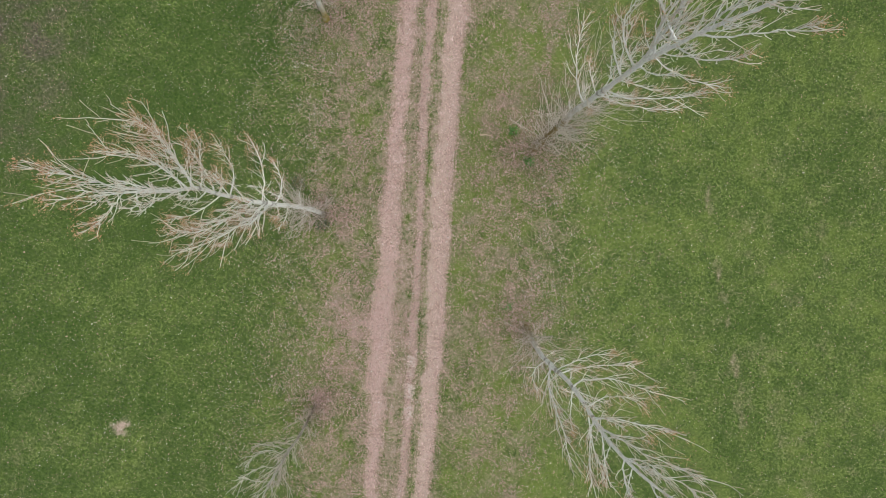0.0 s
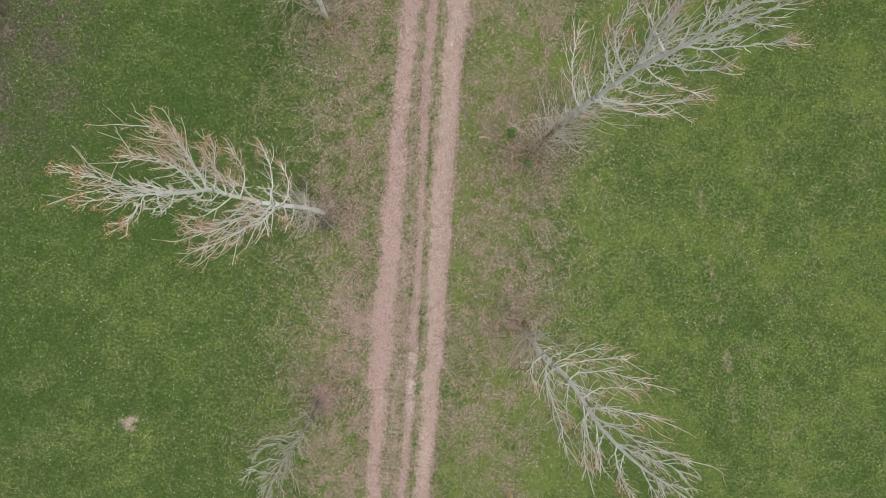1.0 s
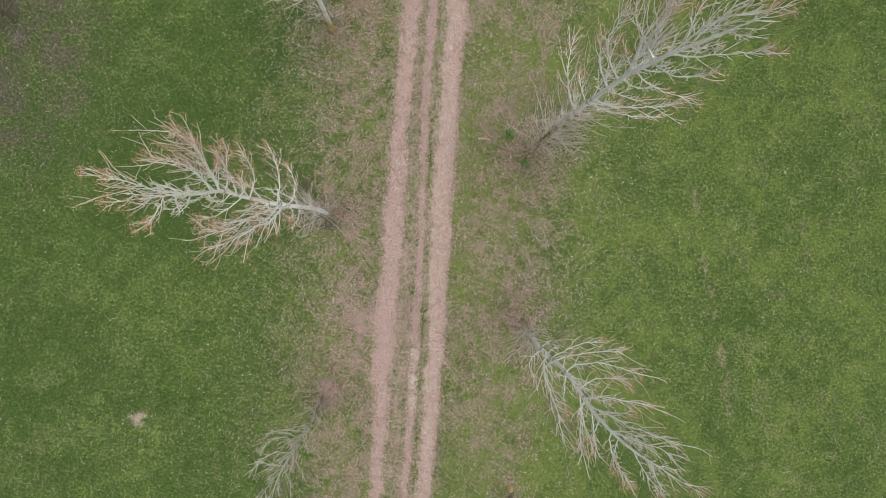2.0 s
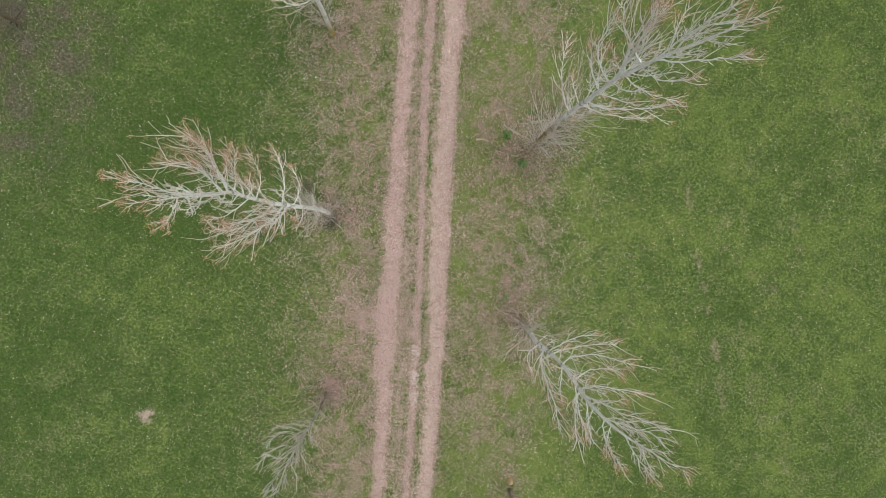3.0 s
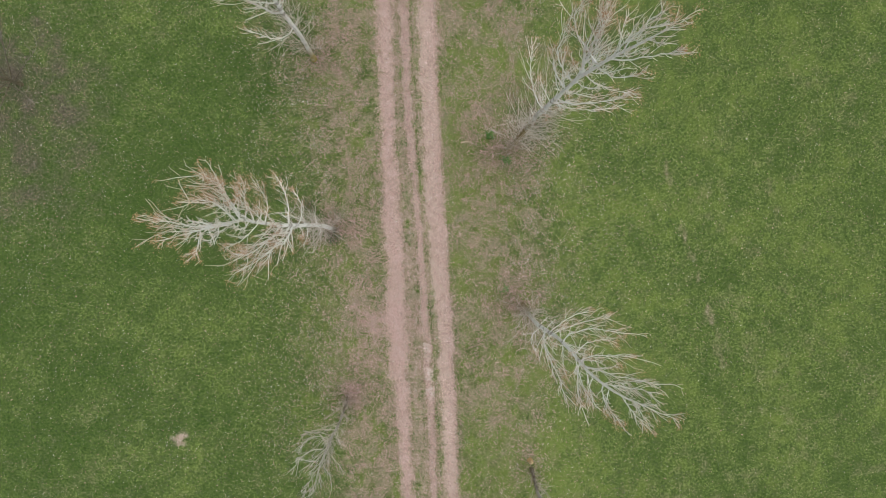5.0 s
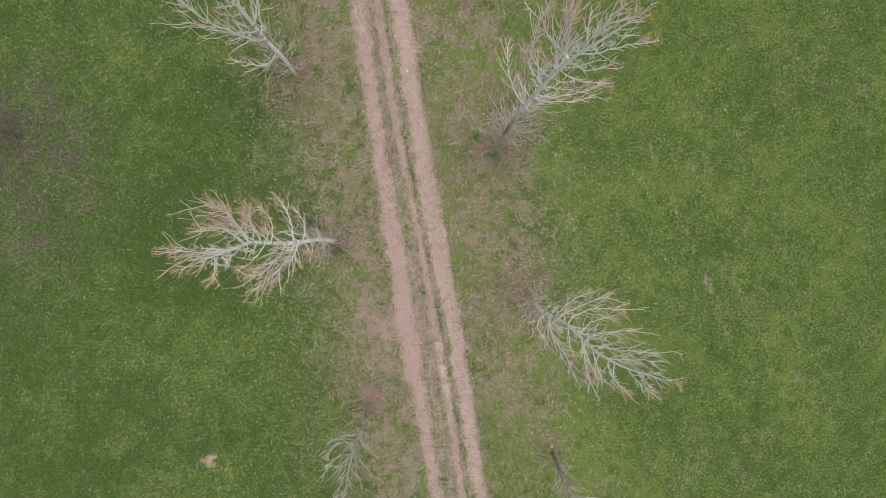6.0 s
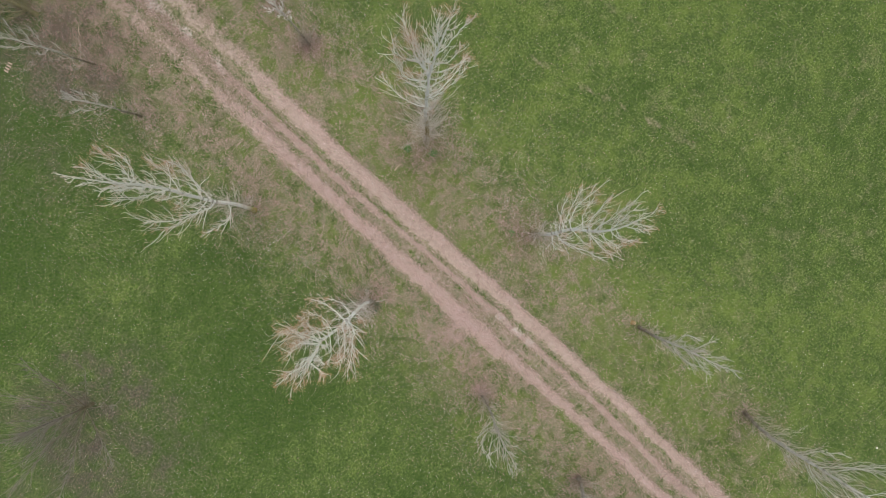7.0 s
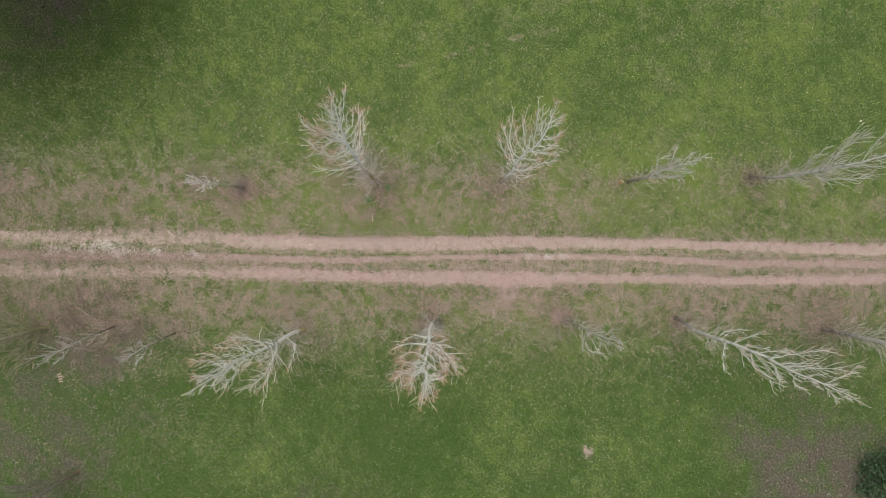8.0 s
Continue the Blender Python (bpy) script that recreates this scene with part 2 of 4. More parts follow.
def masks(x, y):
    """dirt, dry, bare and pale from 0 to 1 at places of the ground; bare also holds painted shade under the evergreen.
    """
    rut = np.maximum(strip(x, y, RIGHT_RUT, RIGHT_HALF, 0.33), strip(x, y, LEFT_RUT, LEFT_HALF, 0.5))
    mid = strip(x, y, MID_STRIP, MID_HALF, 0.24) * (0.7 + 0.4 * field(x, y, 1.5, 8))
    spill = np.maximum(disc(x, y, -2.05, -3.4, 1.15) * 0.68, 0.72 * disc(x, y, -10.5, -7.72, 0.3, 0.7, 1.5))
    between = 0.46 * np.exp(-(((x + 0.6) / 0.95) ** 4)) * (0.3 + field(x, y, 0.5, 48, 4))
    dirt = np.maximum(np.maximum(rut, mid), np.maximum(spill, between))
    verge = 0.85 * np.exp(-(((x + 2.9) / 1.8) ** 2)) + 0.8 * np.exp(-(((x - 2.4) / 2.2) ** 2)) * (1 - 0.45 * step(-y, 6, 10)) + 1.5 * np.exp(-(((x + 0.5) / 1.05) ** 2))
    verge = verge + 0.32 * step(y, 7, 13) * np.exp(-(((x + 0.5) / 3.4) ** 4)) + 0.5 * step(-y, 5, 9) * np.exp(-(((x + 1.2) / 1.7) ** 4))
    line = np.exp(-(((x - np.interp(y, LINE_Y, LINE_X) - 0.25 * (field(x, y, 1.2, 44) - 0.5)) / 0.09) ** 2)) * (np.abs(y + 1) < 6) * step(field(x, y, 0.9, 45), 0.2, 0.5)
    tuft = step(field(x, y, 0.5, 7, 4), 0.42, 0.68)
    region = 0.14 + 0.16 * step(field(x, y, 4.5, 4, 4), 0.42, 0.7) + 0.07 * step(x, 1.0, 5.0) + 0.3 * line
    dry = np.clip(verge * (0.22 + 0.55 * step(field(x, y, 0.34, 2, 4), 0.34, 0.68)) * (0.62 + 0.55 * step(field(x, y, 0.6, 47, 4), 0.32, 0.62)), 0, 0.85) + tuft * region + 0.3 * line
    bare = np.zeros_like(x)
    for cx, cy, r in TREE_FEET:
        bare = np.maximum(bare, 0.27 * disc(x, y, cx, cy, r, 0.95, 1.2))
    for cx, cy, r, much in BROWN_AND_SHADE_AREAS:
        bare = np.maximum(bare, much * disc(x, y, cx, cy, r, 0.85, 0.6) * (0.12 + 1.15 * field(x, y, 0.6, 9, 4)))
    pale = np.zeros_like(x)
    for cx, cy, r in PALE_SPOTS:
        pale = np.maximum(pale, 0.58 * disc(x, y, cx, cy, r, 0.9, 1.2, 2.6))
    for cx, cy, r in GREEN_SPOTS:
        dry = dry * (1 - 0.55 * disc(x, y, cx, cy, r))
    # less earth and straw in the furrow, so its painted shadow line stays dark green
    furrow = groove(x, y)
    return dirt * (1 - 0.7 * furrow) * (1 - 0.42 * step(y, 7, 14)), np.clip(dry * (1 - 0.85 * furrow), 0, 1), np.clip(bare, 0, 1), pale


def lushness(x, y):
    """How light and yellow the grass is, from 0 to 1, in patches of several sizes."""
    # the groove term darkens the grass as the furrow's painted shadow
    v = 0.36 + 0.22 * np.exp(-(((x - 1.0) / 5.5) ** 2)) + 0.22 * (np.exp(-(((x + 3.0) / 2.0) ** 2)) + np.exp(-(((x - 2.2) / 2.4) ** 2))) + 0.9 * (field(x, y, 0.3, 25, 3) - 0.5) + 0.65 * (field(x, y, 1.3, 22, 4) - 0.5) + 0.5 * (field(x, y, 3.5, 23, 5) - 0.5) + 0.16 * np.tanh(x / 6) - 0.16 * groove(x, y)
    v = v - 0.24 * step(y, 9, 16) - 0.14 * step(-y, 11, 17) * (x < 7) + 0.16 * np.exp(-(((x + 11) / 4) ** 2 + ((y + 7) / 6) ** 2)) * 0.6 - 0.14 * np.exp(-(((x + 13) / 5) ** 2 + ((y - 1.5) / 4) ** 2))
    for cx, cy, r in GREEN_SPOTS:
        v = v + 0.2 * disc(x, y, cx, cy, r)
    return np.clip(v, 0, 1)


def height(x, y):
    dirt = np.maximum(strip(x, y, RIGHT_RUT, RIGHT_HALF, 0.25), strip(x, y, LEFT_RUT, LEFT_HALF, 0.25))
    swell = 0.05 * (field(x, y, 3.0, 12) - 0.5) + 0.03 * (field(x, y, 0.5, 13) - 0.5)
    return swell - 0.06 * dirt - 0.065 * groove(x, y)


GRID_X, GRID_Y = np.meshgrid(np.arange(-25, 25.01, 0.0625), np.arange(-26.5, 26.51, 0.125))
GRIDS = dict(zip(("dirt", "dry", "bare", "pale"), masks(GRID_X, GRID_Y)))
GRIDS["lush"], GRIDS["height"] = lushness(GRID_X, GRID_Y), height(GRID_X, GRID_Y)


def lookup(name, x, y):
    """A mask or the height of the ground, read from its grid."""
    g = GRIDS[name]
    u, v = np.clip((x + 25) / 0.0625, 0, g.shape[1] - 1.01), np.clip((y + 26.5) / 0.125, 0, g.shape[0] - 1.01)
    i, j = u.astype(int), v.astype(int)
    u, v = u - i, v - j
    return (g[j, i] * (1 - u) + g[j, i + 1] * u) * (1 - v) + (g[j + 1, i] * (1 - u) + g[j + 1, i + 1] * u) * v


# ---- the ground, one sheet to the horizon ----
def graded(half, pitch, reach):
    core = np.arange(-half, half + pitch / 2, pitch)
    out, v, gap = [], half, pitch
    while v < reach:
        gap *= 1.35
        v += gap
        out.append(v)
    return np.concatenate([-np.array(out[::-1]), core, np.array(out)])


def mesh_from(name, verts, faces, corners, mat, smooth=False, **floats):
    """A mesh from arrays of places and of faces with that many corners each, with float attributes on its points."""
    me = bpy.data.meshes.new(name)
    verts, faces = np.asarray(verts, np.float32), np.asarray(faces, np.int32).reshape(-1)
    me.vertices.add(len(verts))
    me.vertices.foreach_set("co", verts.reshape(-1))
    count = len(faces) // corners
    me.loops.add(len(faces))
    me.loops.foreach_set("vertex_index", faces)
    me.polygons.add(count)
    me.polygons.foreach_set("loop_start", np.arange(0, len(faces), corners, dtype=np.int32))
    me.update(calc_edges=True)
    me.polygons.foreach_set("use_smooth", np.full(count, smooth))
    for key, values in floats.items():
        me.attributes.new(key, "FLOAT", "POINT").data.foreach_set("value", np.asarray(values, np.float32))
    me.materials.append(mat)
    return me


def build_ground():
    xs, ys = graded(24.0, 0.16, 1800.0), graded(26.0, 0.16, 1800.0)
    # finer across the ruts
    xs = np.concatenate([xs[xs < -2.6], np.arange(-2.58, 1.4, 0.05), xs[xs > 1.42]])
    gx, gy = (g.reshape(-1) for g in np.meshgrid(xs, ys))
    w, h = len(xs), len(ys)
    k = (np.arange(h - 1)[:, None] * w + np.arange(w - 1)[None, :]).reshape(-1)
    faces = np.stack([k, k + 1, k + w + 1, k + w], 1)
    dirt, dry, bare, pale = masks(gx, gy)
    me = mesh_from("ground", np.stack([gx, gy, height(gx, gy)], 1), faces, 4, GROUND, True, dirt=dirt, dry=dry, bare=bare, pale=pale, lush=lushness(gx, gy))
    tagged(new("ground", me), "green meadow ground with a rutted earth farm track", "ground", kind="structure")


build_ground()


# ---- grass and fallen leaves ----
def build_grass(count=640000):
    rng = np.random.default_rng(5)
    x, y = rng.uniform(-24, 24, count), rng.uniform(-25.5, 25.5, count)
    dirt, dry, bare, pale = (lookup(k, x, y) for k in ("dirt", "dry", "bare", "pale"))
    lush = 0.45 + 0.8 * field(x, y, 0.7, 21)
    keep = rng.random(count) < np.clip(lush * (1 - 0.95 * dirt) * (1 - 0.8 * bare) * (1 - 0.35 * dry) * (1 - pale), 0, 1)
    x, y, dry, bare = x[keep], y[keep], dry[keep], bare[keep]
    n = len(x)
    z = lookup("height", x, y) - 0.008
    turn, long, lean = rng.uniform(0, 2 * np.pi, n), rng.uniform(0.05, 0.13, n), rng.uniform(0.25, 1.25, n)
    wide = rng.uniform(0.007, 0.016, n)
    ax, ay = np.cos(turn), np.sin(turn)
    v = np.empty((n, 3, 3))
    v[:, 0] = np.stack([x - ay * wide, y + ax * wide, z], 1)
    v[:, 1] = np.stack([x + ay * wide, y - ax * wide, z], 1)
    v[:, 2] = np.stack([x + ax * long * np.sin(lean), y + ay * long * np.sin(lean), z + long * np.cos(lean)], 1)
    tint = np.clip(lookup("lush", x, y) + rng.normal(0, 0.2, n) + 2.0 * (field(x, y, 0.18, 24, 2) - 0.5), 0, 1)
    kind = np.clip(0.85 * (rng.random(n) < 0.07 + 0.6 * dry + 0.4 * bare), 0, 1)
    me = mesh_from("meadow_grass", v.reshape(-1, 3), np.arange(3 * n), 3, GRASS, tint=np.repeat(tint, 3), kind=np.repeat(kind, 3))
    tagged(new("meadow_grass", me), "short green meadow grass with dry straw blades", "grass", kind="stuff")


def leaf_density(x, y):
    """Fallen leaves per square metre."""
    rut = np.maximum(strip(x, y, RIGHT_RUT, RIGHT_HALF), strip(x, y, LEFT_RUT, LEFT_HALF))
    clump = 0.25 + 1.5 * step(field(x, y, 0.36, 31, 3), 0.36, 0.66)
    verge = 62 * np.exp(-(((x + 2.9) / 1.35) ** 2)) + 26 * np.exp(-(((x - 1.4) / 0.9) ** 2)) + 56 * np.exp(-(((x - 3.2) / 1.6) ** 2)) + 7 * np.exp(-(((x - 6.0) / 2.5) ** 2)) + 20 * np.exp(-(((x + 5.2) / 1.6) ** 2))
    d = 6 + 3.5 * verge * clump + 14 * step(field(x, y, 4.0, 33, 4), 0.42, 0.75) * (x < 2)
    near = 75 * np.exp(-(((x + 0.5) / 1.9) ** 2))
    side = step(x - along(y, RIGHT_RUT), 0.0, 0.25)
    d = d + near + 330 * strip(x, y, MID_STRIP, MID_HALF) + 400 * strip(x, y, LEFT_RUT, LEFT_HALF, 0.35)
    d = d + (50 + 330 * side) * strip(x, y, RIGHT_RUT, RIGHT_HALF, 0.35)
    d = d + 330 * disc(x, y, -2.15, -3.4, 1.2)
    for cx, cy, r in TREE_FEET:
        d = d + (170 if r < 2 else 70) * disc(x, y, cx, cy, r * 1.1) + 230 * disc(x, y, cx, cy, 0.42)
    d = d + 22 * disc(x, y, -5.2, 17.0, 4.5) * clump + 9 * disc(x, y, -15.5, 6.5, 4.0) * clump + 14 * disc(x, y, -11.5, -20.5, 4.0) * clump
    d = d + 28 * disc(x, y, -9.5, 18.5, 4.0) * clump
    d = d * (1 - 0.6 * step(-y, 6, 10) * step(x, 0.7, 1.3))
    d = d + 160 * disc(x, y, 1.9, -7.95, 0.16)
    return d * (1 - 0.8 * groove(x, y)) * (1 - 0.6 * rut * step(y, 6, 14)), rut


def build_leaves():
    rng = np.random.default_rng(6)
    cell = 0.2
    cx, cy = (g.reshape(-1) for g in np.meshgrid(np.arange(-24, 24, cell) + cell / 2, np.arange(-25.5, 25.5, cell) + cell / 2))
    d, rut = leaf_density(cx, cy)
    many = rng.poisson(3.7 * d * cell * cell)
    x, y, rut = np.repeat(cx, many), np.repeat(cy, many), np.repeat(rut, many)
    x, y = x + rng.uniform(-0.5, 0.5, len(x)) * cell, y + rng.uniform(-0.5, 0.5, len(x)) * cell
    n = len(x)
    far = np.clip((np.abs(x + 0.4) - 3.0) / 4, 0, 1)
    size, turn = 0.017 + 0.030 * rng.random(n) ** 2.0 + 0.026 * (rng.random(n) < 0.05) + 0.002 * far, rng.uniform(0, 2 * np.pi, n)
    wide = size * rng.uniform(0.4, 0.95, n)
    curl, pitch, roll = rng.uniform(-0.3, 0.9, n), rng.normal(0, 0.35, n), rng.normal(0, 0.4, n)
    # four corners: stalk end, side, tip, side; folded along the midrib
    along_, across = np.array([-0.5, -0.08, 0.5, -0.08]), np.array([0, -0.5, 0, 0.5])
    lx = along_[None] * size[:, None] + rng.uniform(-0.1, 0.1, (n, 4)) * size[:, None]
    ly = across[None] * wide[:, None]
    lz = np.abs(ly) * curl[:, None] + lx * pitch[:, None] + ly * roll[:, None]
    c, s = np.cos(turn)[:, None], np.sin(turn)[:, None]
    # on grass they lie on the blades
    z = lookup("height", x, y) + 0.012 + rng.uniform(0, 0.05, n) * (1 - rut)
    v = np.stack([x[:, None] + lx * c - ly * s, y[:, None] + lx * s + ly * c, z[:, None] + lz], 2)
    k = np.arange(n)[:, None] * 4
    faces = np.concatenate([k + np.array([0, 1, 2]), k + np.array([0, 2, 3])], 1)
    tint = np.clip(rng.normal(0.31, 0.23, n) * (1 + 0.35 * rut) + 0.02 * rut - 0.45 * lookup("bare", x, y), 0, 1)
    kind = (rng.random(n) < 0.05 + 0.35 * far).astype(float)
    me = mesh_from("fallen_leaves", v.reshape(-1, 3), faces, 3, LEAVES, tint=np.repeat(tint, 4), kind=np.repeat(kind, 4))
    tagged(new("fallen_leaves", me), "pinkish brown and white fallen poplar leaves strewn on grass", "leaf litter", kind="stuff")


build_grass()
build_leaves()


# ---- trees ----
class Wood:
    """Collects tubes and makes one mesh of them."""

    def __init__(self):
        self.v, self.f, self.n = [], [], 0
        self.fine = self  # takes the thinnest shoots

    def tube(self, pts, radii, sides):
        pts, radii = np.asarray(pts), np.asarray(radii)
        tan = np.gradient(pts, axis=0)
        tan /= np.linalg.norm(tan, axis=1)[:, None] + 1e-9
        ref = np.array((1.0, 0, 0)) if abs(tan[0, 0]) < 0.8 else np.array((0, 1.0, 0))
        u = np.cross(tan, ref)
        u /= np.linalg.norm(u, axis=1)[:, None] + 1e-9
        w = np.cross(tan, u)
        a = np.arange(sides) * 2 * np.pi / sides
        ring = pts[:, None] + radii[:, None, None] * (np.cos(a)[None, :, None] * u[:, None] + np.sin(a)[None, :, None] * w[:, None])
        m = len(pts)
        k, j = np.arange(m - 1)[:, None] * sides, np.arange(sides)[None]
        q = np.stack([k + j, k + (j + 1) % sides, k + sides + (j + 1) % sides, k + sides + j], 2).reshape(-1, 4) + self.n
        self.v.append(ring.reshape(-1, 3))
        self.f.append(q)
        self.n += m * sides

    def make(self, name, mat):
        return mesh_from(name, np.concatenate(self.v), np.concatenate(self.f), 4, mat, True)


def unit(v):
    return v / (np.linalg.norm(v) + 1e-9)


def branch(rng, start, way, length, lift, wander, points):
    """A bending path that sets out along way and turns upwards by lift."""
    out, p, d = [start], np.array(start, float), unit(np.array(way, float))
    for _ in range(points - 1):
        d = unit(d + np.array((0, 0, lift / points)) + rng.normal(0, wander, 3))
        p = p + d * length / (points - 1)
        out.append(p)
    return np.array(out)


def sideways(rng, d, angle, turn=None):
    """A direction at that angle off d."""
    ref = np.array((0, 0, 1.0)) if abs(d[2]) < 0.9 else np.array((1.0, 0, 0))
    u = unit(np.cross(d, ref))
    w = np.cross(d, u)
    a = rng.uniform(0, 2 * np.pi) if turn is None else turn
    return unit(d * math.cos(angle) + (u * math.cos(a) + w * math.sin(a)) * math.sin(angle))


def sprout(rng, wood, path, radius, length, count, first, tips, depth, lift, dense):
    """Side shoots along a path, and shoots on those; notes their tips."""
    turn = rng.uniform(0, 6.28)
    for k in range(count):
        f = first + (1 - first) * (k + rng.random()) / count
        at = f * (len(path) - 1)
        i = min(int(at), len(path) - 2)
        p = path[i] + (path[i + 1] - path[i]) * (at - i)
        d = unit(path[i + 1] - path[i])
        long = length * (1.1 - 0.45 * f) * rng.uniform(0.5, 1.3)
        turn += 2.6 + rng.normal(0, 0.5)
        q = branch(rng, p, sideways(rng, d, rng.uniform(0.3, 0.62) if depth else rng.uniform(0.3, 0.65), turn), long, lift, 0.075, 6 if depth else 4)
        r = max(radius * (1 - 0.55 * f) * 0.7, 0.0074 if depth else 0.0046)
        (wood if depth else wood.fine).tube(q, np.linspace(r, max(r * 0.45, 0.0038), len(q)), 4 if depth else 3)
        tips.append(q[-1])
        if depth:
            sprout(rng, wood, q, r, long * 0.5, dense, 0.2, tips, depth - 1, lift * 0.8, dense)


def part(name, me, parent, label=""):
    ob = new(name, me)
    ob.parent = parent
    if label:
        tagged(ob, label)
    return ob


def leaf_cards(rng, places, size, mat, name):
    """Small folded leaves round the places, each of two facets."""
    n = len(places)
    p = np.asarray(places)
    a = rng.normal(0, 1, (n, 3))
    a /= np.linalg.norm(a, axis=1)[:, None]
    b = np.cross(a, rng.normal(0, 1, (n, 3)))
    b /= np.linalg.norm(b, axis=1)[:, None] + 1e-9
    c = np.cross(a, b)
    s = size * rng.uniform(0.6, 1.3, n)[:, None]
    v = np.stack([p - a * s, p + b * s * 0.55 + c * s * 0.2, p + a * s, p - b * s * 0.55 + c * s * 0.2], 1)
    k = np.arange(n)[:, None] * 4
    f = np.concatenate([k + np.array([0, 1, 2]), k + np.array([0, 2, 3])], 1)
    tint = np.clip(rng.normal(0.55, 0.25, n), 0, 1)
    return mesh_from(name, v.reshape(-1, 3), f, 3, mat, tint=np.repeat(tint, 4))


def bend_through(rng, start, middle, tip, points, wander):
    """A curve from start through middle to tip, a little uneven."""
    a, b, c = (np.asarray(v, float) for v in (start, middle, tip))
    u = np.linspace(0, 1, points)[:, None]
    h = np.linalg.norm(b - a) / (np.linalg.norm(b - a) + np.linalg.norm(c - b) + 1e-9)
    h = min(max(h, 0.3), 0.7)
    path = a * (u - h) * (u - 1) / h + b * u * (u - 1) / (h * (h - 1)) + c * u * (u - h) / (1 - h)
    drift = np.cumsum(rng.normal(0, wander, (points, 3)), 0)
    return path + (drift - u * drift[-1]) * np.linalg.norm(c - a)


def bare_tree(name, label, trunk_line, radius, seed, arms=(), crown_from=0.2, spread=0.5, limbs=16, dead=0.0, leaf=0.011, shoots=0, shoot_height=2.2, shoot_long=1.0,
              twigs=5.0, dense=3, bark=BARK, twig_bark=TWIG, brush_bark=BRUSH, lift=1.6, open_angle=0.8, widest=0.55, taper=0.78, litter=0, litter_wide=0.35, slim=1.0, reach=0.36):
    """A leafless tree: a trunk along trunk_line (x, y, z), limbs with their side branches and twigs, dead leaves and shoots at its foot.
    arms: the heavy limbs, each with its height on the trunk, a place half way and its tip. limbs: how many lesser ones grow between."""
    rng = np.random.default_rng(seed)
    root = new(name)
    bx, by = trunk_line[0][:2]
    root.matrix_basis = pose(bx, by, float(height(np.array([bx]), np.array([by]))[0]) - 0.02)
    tagged(root, label, "tree")
    base = np.array((bx, by, 0.0))
    knots = np.array(trunk_line, float) - base
    tall = knots[-1, 2]
    m = 30
    s = np.linspace(0, 1, m)
    trunk = np.stack([np.interp(s * tall, knots[:, 2], knots[:, k]) for k in range(3)], 1)
    for _ in range(2):
        trunk[1:-1] = (trunk[:-2] + 2 * trunk[1:-1] + trunk[2:]) / 4
    bend = np.cumsum(rng.normal(0, 0.008, (m, 2)), 0) * tall / 10
    trunk[:, :2] += bend - s[:, None] * bend[-1]
    girth = radius * (1 - s) ** taper + 0.008
    girth = girth * np.clip((1.02 - s) / 0.14, 0.3, 1)
    girth[0] *= 1.5
    girth[1] *= 1.12
    wood = Wood()
    wood.tube(trunk, girth * rng.uniform(0.95, 1.06, m), 12)
    part("trunk", wood.make("trunk", bark), root)
    crown, tips = Wood(), []
    if dead:
        crown.fine = Wood()

    def on_trunk(f):
        at = f * (m - 1)
        i = min(int(at), m - 2)
        return trunk[i] + (trunk[i + 1] - trunk[i]) * (at - i), unit(trunk[i + 1] - trunk[i]), girth[i]

    def grow(path, r0, length, lesser):
        w = Wood()
        w.tube(path, r0 + (0.0055 - r0) * np.linspace(0, 1, len(path)) ** 0.75, 7)
        sprout(rng, crown, path, r0 * 0.72 * slim, min(length * reach, 1.25), max(4, int(twigs * length * (1.0 if lesser else 1.15))), 0.14, tips, 1, lift * 0.75, dense)
        sprout(rng, crown, path[-4:], 0.0085 * slim, 0.46 if not lesser else 0.36, 4 if not lesser else 2, 0.0, tips, 1, lift * 0.75, 2)
        # short knobbly spurs
        for f in rng.uniform(0.12, 1, int(7 * length)):
            i = min(int(f * (len(path) - 1)), len(path) - 2)
            p = path[i] + (path[i + 1] - path[i]) * rng.random()
            way = sideways(rng, unit(path[i + 1] - path[i]), rng.uniform(0.7, 1.3))
            crown.tube(np.stack([p, p + way * rng.uniform(0.03, 0.08), p + (way + np.array((0, 0, 0.6))) * rng.uniform(0.07, 0.13)]), np.array((0.008, 0.006, 0.005)) * slim, 3)
        tips.append(path[-1])
        part("limb", w.make("limb", bark), root)

    swell = []
    for z0, mx, my, mz, tx, ty, tz, *thick in arms:
        p, d, r = on_trunk(z0 / tall)
        path = bend_through(rng, p, np.array((mx, my, mz)) - base, np.array((tx, ty, tz)) - base, 14, 0.006)
        length = float(np.linalg.norm(np.diff(path, axis=0), axis=1).sum())
        grow(path, thick[0] if thick else min(r * 0.62, length * 0.0062 + 0.006) * slim ** 0.7, length, False)
        if 5 < z0 < 10.5:
            swell.append(z0 / tall)
    turn = rng.uniform(0, 6.28)
    for k in range(limbs):
        f = crown_from + (0.95 - crown_from) * ((k + rng.random() * 0.8) / limbs) ** 0.9
        u = (f - crown_from) / (1 - crown_from)
        shape = (u / widest) ** 0.6 if u < widest else ((1 - u) / (1 - widest)) ** 0.75
        length = spread * max(0.25, shape) * rng.uniform(0.7, 1.3) / 0.40
        turn += 2.4 + rng.normal(0, 0.35)
        p, d, r = on_trunk(f)
        opening = open_angle * (1.2 - 0.45 * u) * rng.uniform(0.8, 1.15)
        way = unit(d * math.cos(opening) + np.array((math.cos(turn), math.sin(turn), 0)) * math.sin(opening))
        grow(branch(rng, p, way, length, lift, 0.055, 10), max(min(r * 0.45, length * 0.0062 + 0.005) * slim, 0.006), length, True)
